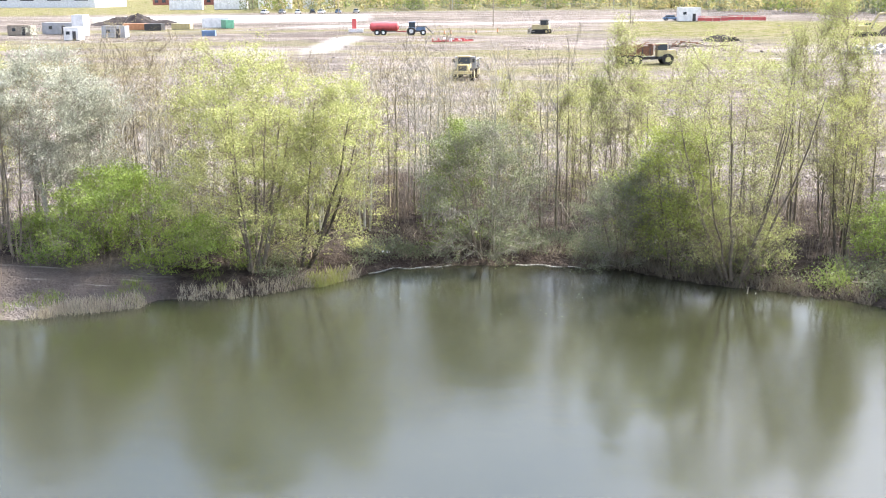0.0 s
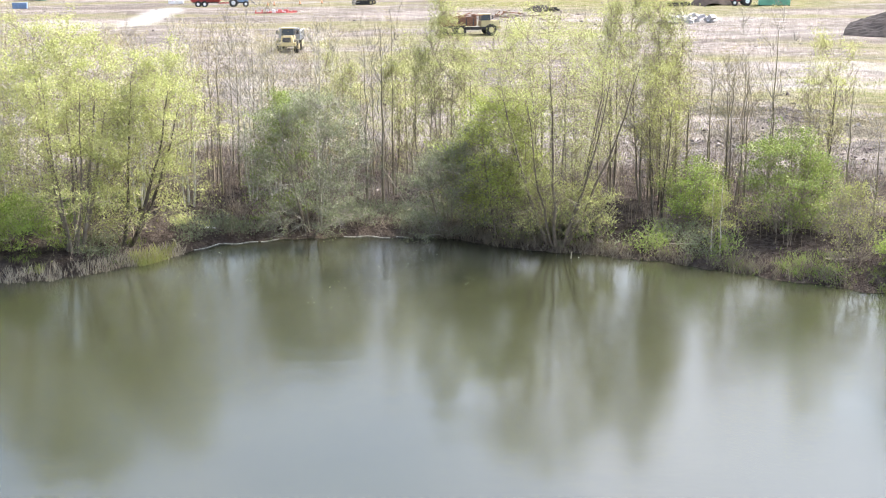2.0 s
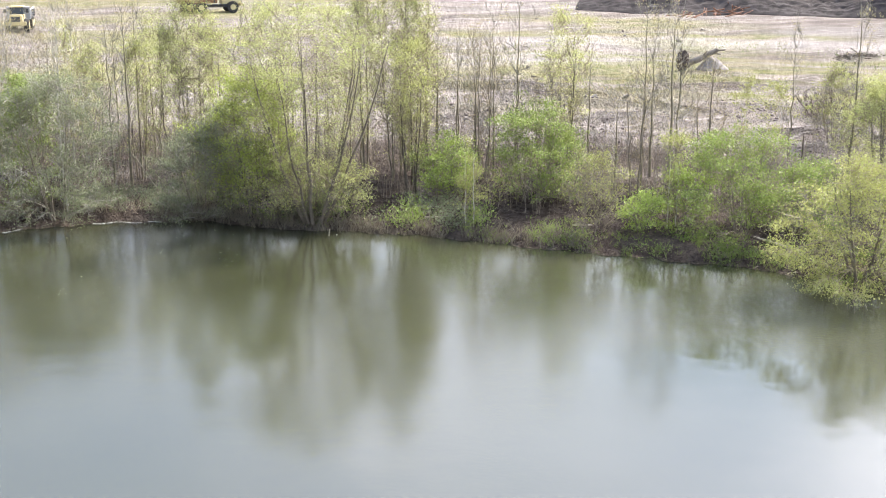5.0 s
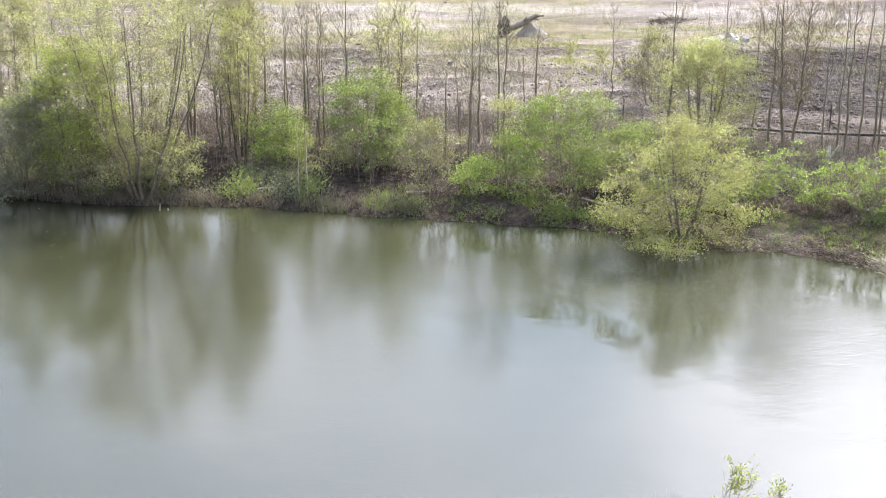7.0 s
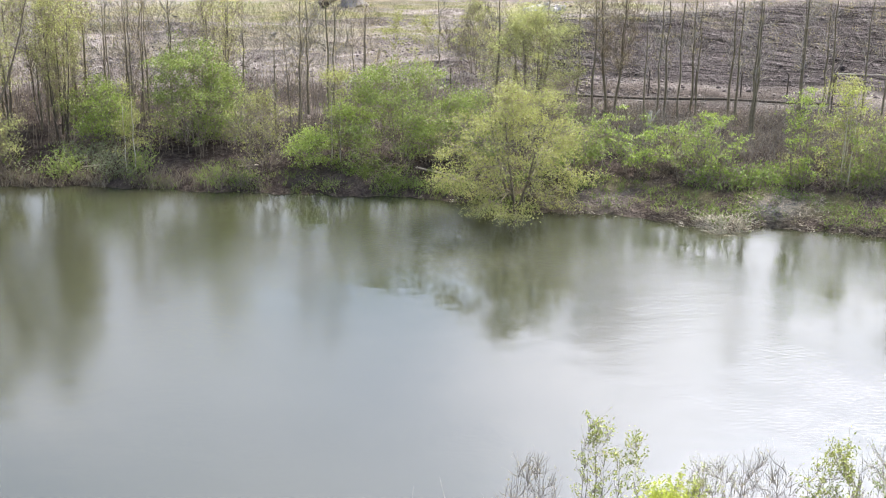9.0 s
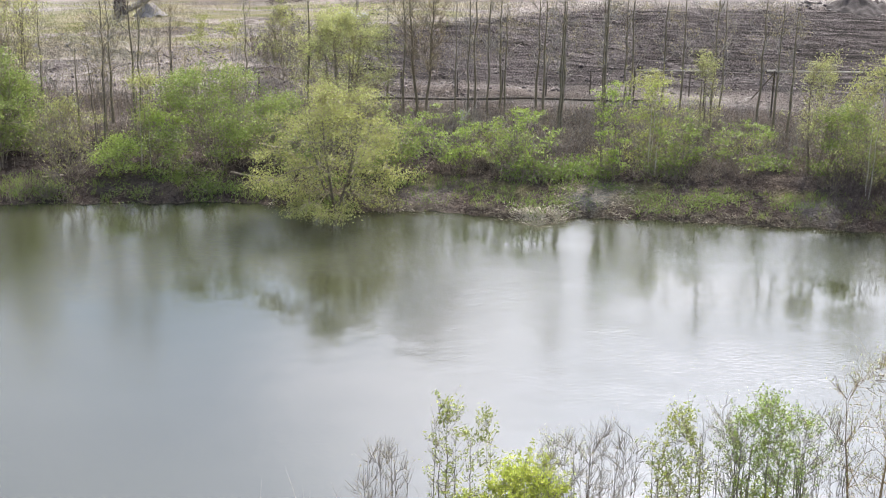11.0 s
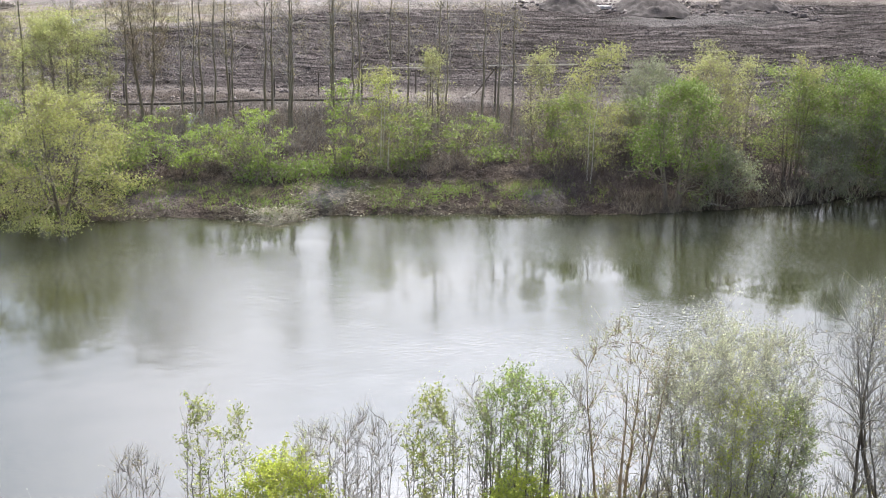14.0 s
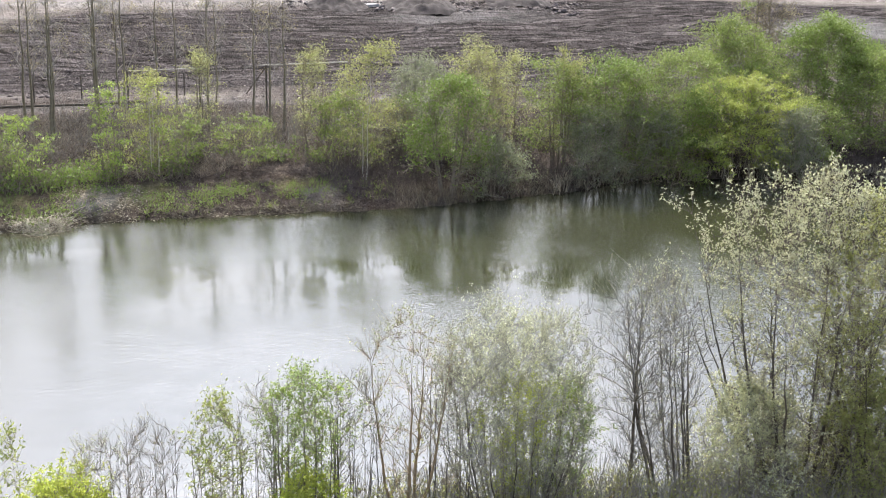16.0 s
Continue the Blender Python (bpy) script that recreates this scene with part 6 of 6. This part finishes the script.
for x, z, x1, y1, z1 in ((1.6, 1.5, 2.0, -0.7, 2.1), (2.4, 1.9, 3.3, 0.5, 1.7), (2.9, 2.1, 3.7, -0.3, 2.2)):
    piece("limb", LOGWOOD, t, lambda bm: rod(bm, (x, -0.05, z), (x1, y1, z1), 0.12, 0.06, 8))
wood_pile(85.0, 106.0, 6, 2.4, 0.7, 90, 315, "low heap of dark brushwood", BARK_DARK, (0.6, 1.8), (0.015, 0.04))
rubble(80.3, 91.4, 5.0, 3.0, 0.8, 18, STONE, 316, "small heap of pale stones and concrete", size=(0.4, 1.1))
heap("soil_mound", 127.0, 60.5, 13, 7, 1.4, SPOIL, 320, "dark heap of dumped soil", "soil mound", 0.9, 30)
heap("soil_mound", 132.0, 52.5, 17, 8, 1.7, SPOIL, 321, "dark heap of dumped soil with clods", "soil mound", 0.9, 30)
heap("soil_mound", 143.0, 44.0, 16, 8, 1.3, SPOIL, 322, "dark heap of dumped soil", "soil mound", 0.9, 20)
heap("soil_mound", 150.0, 72.0, 26, 9, 1.7, EARTH, 323, "brown heap of dumped soil", "soil mound", 0.9, 40)
for x, y, a in ((129.0, 58.2, -38), (143.5, 54.5, -30)):
    t = stand("concrete_block", x, y, a, "pale flat concrete block lying on the soil", "concrete block", -0.05)
    piece("slab", STONE, t, lambda bm: block(bm, (0, 0, 0.2), (3.6, 1.3, 0.34), bevel=0.04))
rubble(30.0, 84.0, 8.0, 3.0, 0.5, 20, STONE_DIRTY, 325, "scattered pale stones and rubble", size=(0.15, 0.42))
rubble(44.0, 88.0, 12.0, 4.0, 0.5, 26, STONE_DIRTY, 326, "scattered rubble on turned ground", size=(0.15, 0.45))


# fence posts, pipe and barrier pole by the track
def post(x, y, h, mat, label, r=0.05):
    z = float(ground_z(x, y))
    t = stand("fence_post", x, y, 0, label, "fence post", 0.3, "old fence posts")
    piece("shaft", mat, t, lambda bm: (rod(bm, (0, 0, 0), (0.04, 0.02, h + 0.3), r, r * 0.9, 7),))


for x, y in ((56.7, 55.0), (58.9, 53.0), (61.1, 51.1), (63.5, 49.3), (66.3, 47.7), (68.0, 44.5), (54.0, 57.5), (50.4, 61.0), (46.5, 62.8)):
    post(x, y, 1.5, BARK_DARK, "dark weathered fence post beside the track")
t = tagged(new("pipe"), "long dark pipe lying beside the track", "pipe")
pp = [(x, y, float(ground_z(x, y)) + 0.12) for x, y in ((51.0, 57.0), (54.5, 53.5), (58.0, 50.5), (61.5, 47.0), (63.5, 44.5))]
for a, b in zip(pp, pp[1:]):
    piece("length", BARK_DARK, t, lambda bm: rod(bm, a, b, 0.08, sides=8))
t = stand("old_gate", 64.4, 36.5, 0, "thin pale rail on a dark braced post beside the track", "barrier", 0.2)
piece("upright", BARK_DARK, t, lambda bm: rod(bm, (0, 0, 0), (0, 0, 3.0), 0.06, sides=8))
piece("brace", BARK_DARK, t, lambda bm: rod(bm, (-0.65, 1.05, 1.25), (0, 0, 2.9), 0.04, sides=6))
piece("bar", BARK_PALE, t, lambda bm: rod(bm, (-0.2, 0.4, 2.98), (2.3, -4.4, 3.22), 0.04, sides=8))
t = stand("old_rail", 61.1, 41.6, 0, "thin pale rail between two dark posts", "barrier", 0.2)
piece("bar", BARK_PALE, t, lambda bm: rod(bm, (-1.2, 1.85, 2.78), (1.3, -1.8, 2.9), 0.03, sides=8))
for x, y in ((-1.15, 1.8), (1.2, -1.7)):
    piece("post", BARK_DARK, t, lambda bm: rod(bm, (x, y, -0.1), (x, y, 2.85), 0.05, sides=7))

# bits at the water's edge
t = stand("stake", 15.3, 60.0, 0, "pale leaning stake standing in the water", "stake", 0.2)
piece("shaft", BARK_SLIM, t, lambda bm: rod(bm, (0, 0, -0.3), (0.18, 0.1, 1.0), 0.05, 0.03, 7))
piece("snag", BARK_PALE, t, lambda bm: rod(bm, (0.9, 0.0, -0.2), (0.55, 0.1, 0.7), 0.03, 0.02, 6))
t = stand("plastic_sheet", -3.3, 68.2, 20, "crumpled white plastic sheet on the bank", "litter", -0.05)
piece("fold", P_WHITE, t, lambda bm: (block(bm, (0, 0, 0.05), (0.62, 0.26, 0.1), 0.1, 0.12, 0.7, 0.03), block(bm, (-0.2, 0.1, 0.07), (0.35, 0.22, 0.12), 0.6, -0.1, 0.6, 0.03)))
for x0, y0, x1, y1, word in ((20.8, 60.4, 22.1, 59.7, "grey"), (27.2, 55.5, 28.1, 55.0, "pale"), (34.5, 50.0, 35.3, 47.3, "pale"), (36.6, 42.9, 37.2, 42.3, "pale")):
    ln, za, zb = math.hypot(x1 - x0, y1 - y0), float(ground_z(x0, y0)), float(ground_z(x1, y1))
    t = stand("plank", (x0 + x1) / 2, (y0 + y1) / 2, math.degrees(math.atan2(y1 - y0, x1 - x0)), f"{word} weathered plank lying on the bank", "plank", 0.0, "planks on the bank")
    lift = (za + zb) / 2 - float(ground_z((x0 + x1) / 2, (y0 + y1) / 2))
    piece("board", TIMBER, t, lambda bm: block(bm, (0, 0, lift + 0.03), (ln, 0.16, 0.05), 0, -math.atan2(zb - za, ln), bevel=0.01))
t = stand("dead_tree", 2.85, 68.45, 0, "thin pale dead tree forked at the top", "tree", 0.1)
piece("trunk", BARK_PALE, t, lambda bm: (rod(bm, (0.1, 0.0, 0), (-0.03, 0.03, 3.6), 0.075, 0.06, 8), rod(bm, (-0.03, 0.03, 3.6), (0.0, 0.0, 6.4), 0.06, 0.045, 8), rod(bm, (0.0, 0.0, 6.4), (0.12, 0.0, 8.0), 0.045, 0.015, 7)))
for x, z0, x1, z1 in ((0.0, 6.3, -0.95, 7.1), (-0.95, 7.1, -1.5, 7.6), (0.02, 6.9, 0.5, 7.7), (0.0, 5.6, 0.7, 6.3), (-0.02, 4.8, -0.6, 5.5)):
    piece("limb", BARK_PALE, t, lambda bm: rod(bm, (x, 0.02, z0), (x1, -0.1, z1), 0.03, 0.014, 6))
t = stand("fallen_branch", 7.6, 70.5, 0, "pale fallen branch leaning down the bank", "branch", 0.1)
piece("limb", BARK_SLIM, t, lambda bm: (rod(bm, (-1.0, 1.8, 2.7), (-0.35, 0.9, 1.75), 0.025, 0.035, 7), rod(bm, (-0.35, 0.9, 1.75), (0.2, 0.1, 0.75), 0.035, 0.04, 7), rod(bm, (0.2, 0.1, 0.75), (0.75, -1.1, 0.0), 0.04, 0.045, 7)))
piece("fork", BARK_SLIM, t, lambda bm: rod(bm, (-0.1, 0.5, 1.3), (0.35, 0.9, 1.9), 0.022, 0.012, 6))
t = stand("split_stump", 48.6, 47.2, 0, "pale split stump among the bushes", "stump", 0.1)
piece("trunk", BARK_PALE, t, lambda bm: (rod(bm, (0, 0, 0), (0.1, 0.05, 1.1), 0.16, 0.1, 7), rod(bm, (0.1, 0.1, 0.3), (0.55, -0.2, 1.2), 0.06, 0.03, 6)))
for az0, az1 in ((-3.6, 0.4), (3.0, 6.6)):
    g = np.random.RandomState(int(az0 * 10) + 500)
    q = strip(g, 900, az0, az1, -0.10, 0.05, lambda a, b: wobble(a * 3, b, 1.0, 5) > -0.45)
    q[:, 2] = np.maximum(q[:, 2], 0.0) + 0.03
    co, fc = leaf_tris(g, q, 0.10, 0.045)
    co[:, 2] = np.clip(co[:, 2], 0.012, 0.04)
    tagged(new("foam", mesh_from("foam", co, fc, FOAM)), "strip of pale foam and scum at the waterline", "foam", kind="stuff")
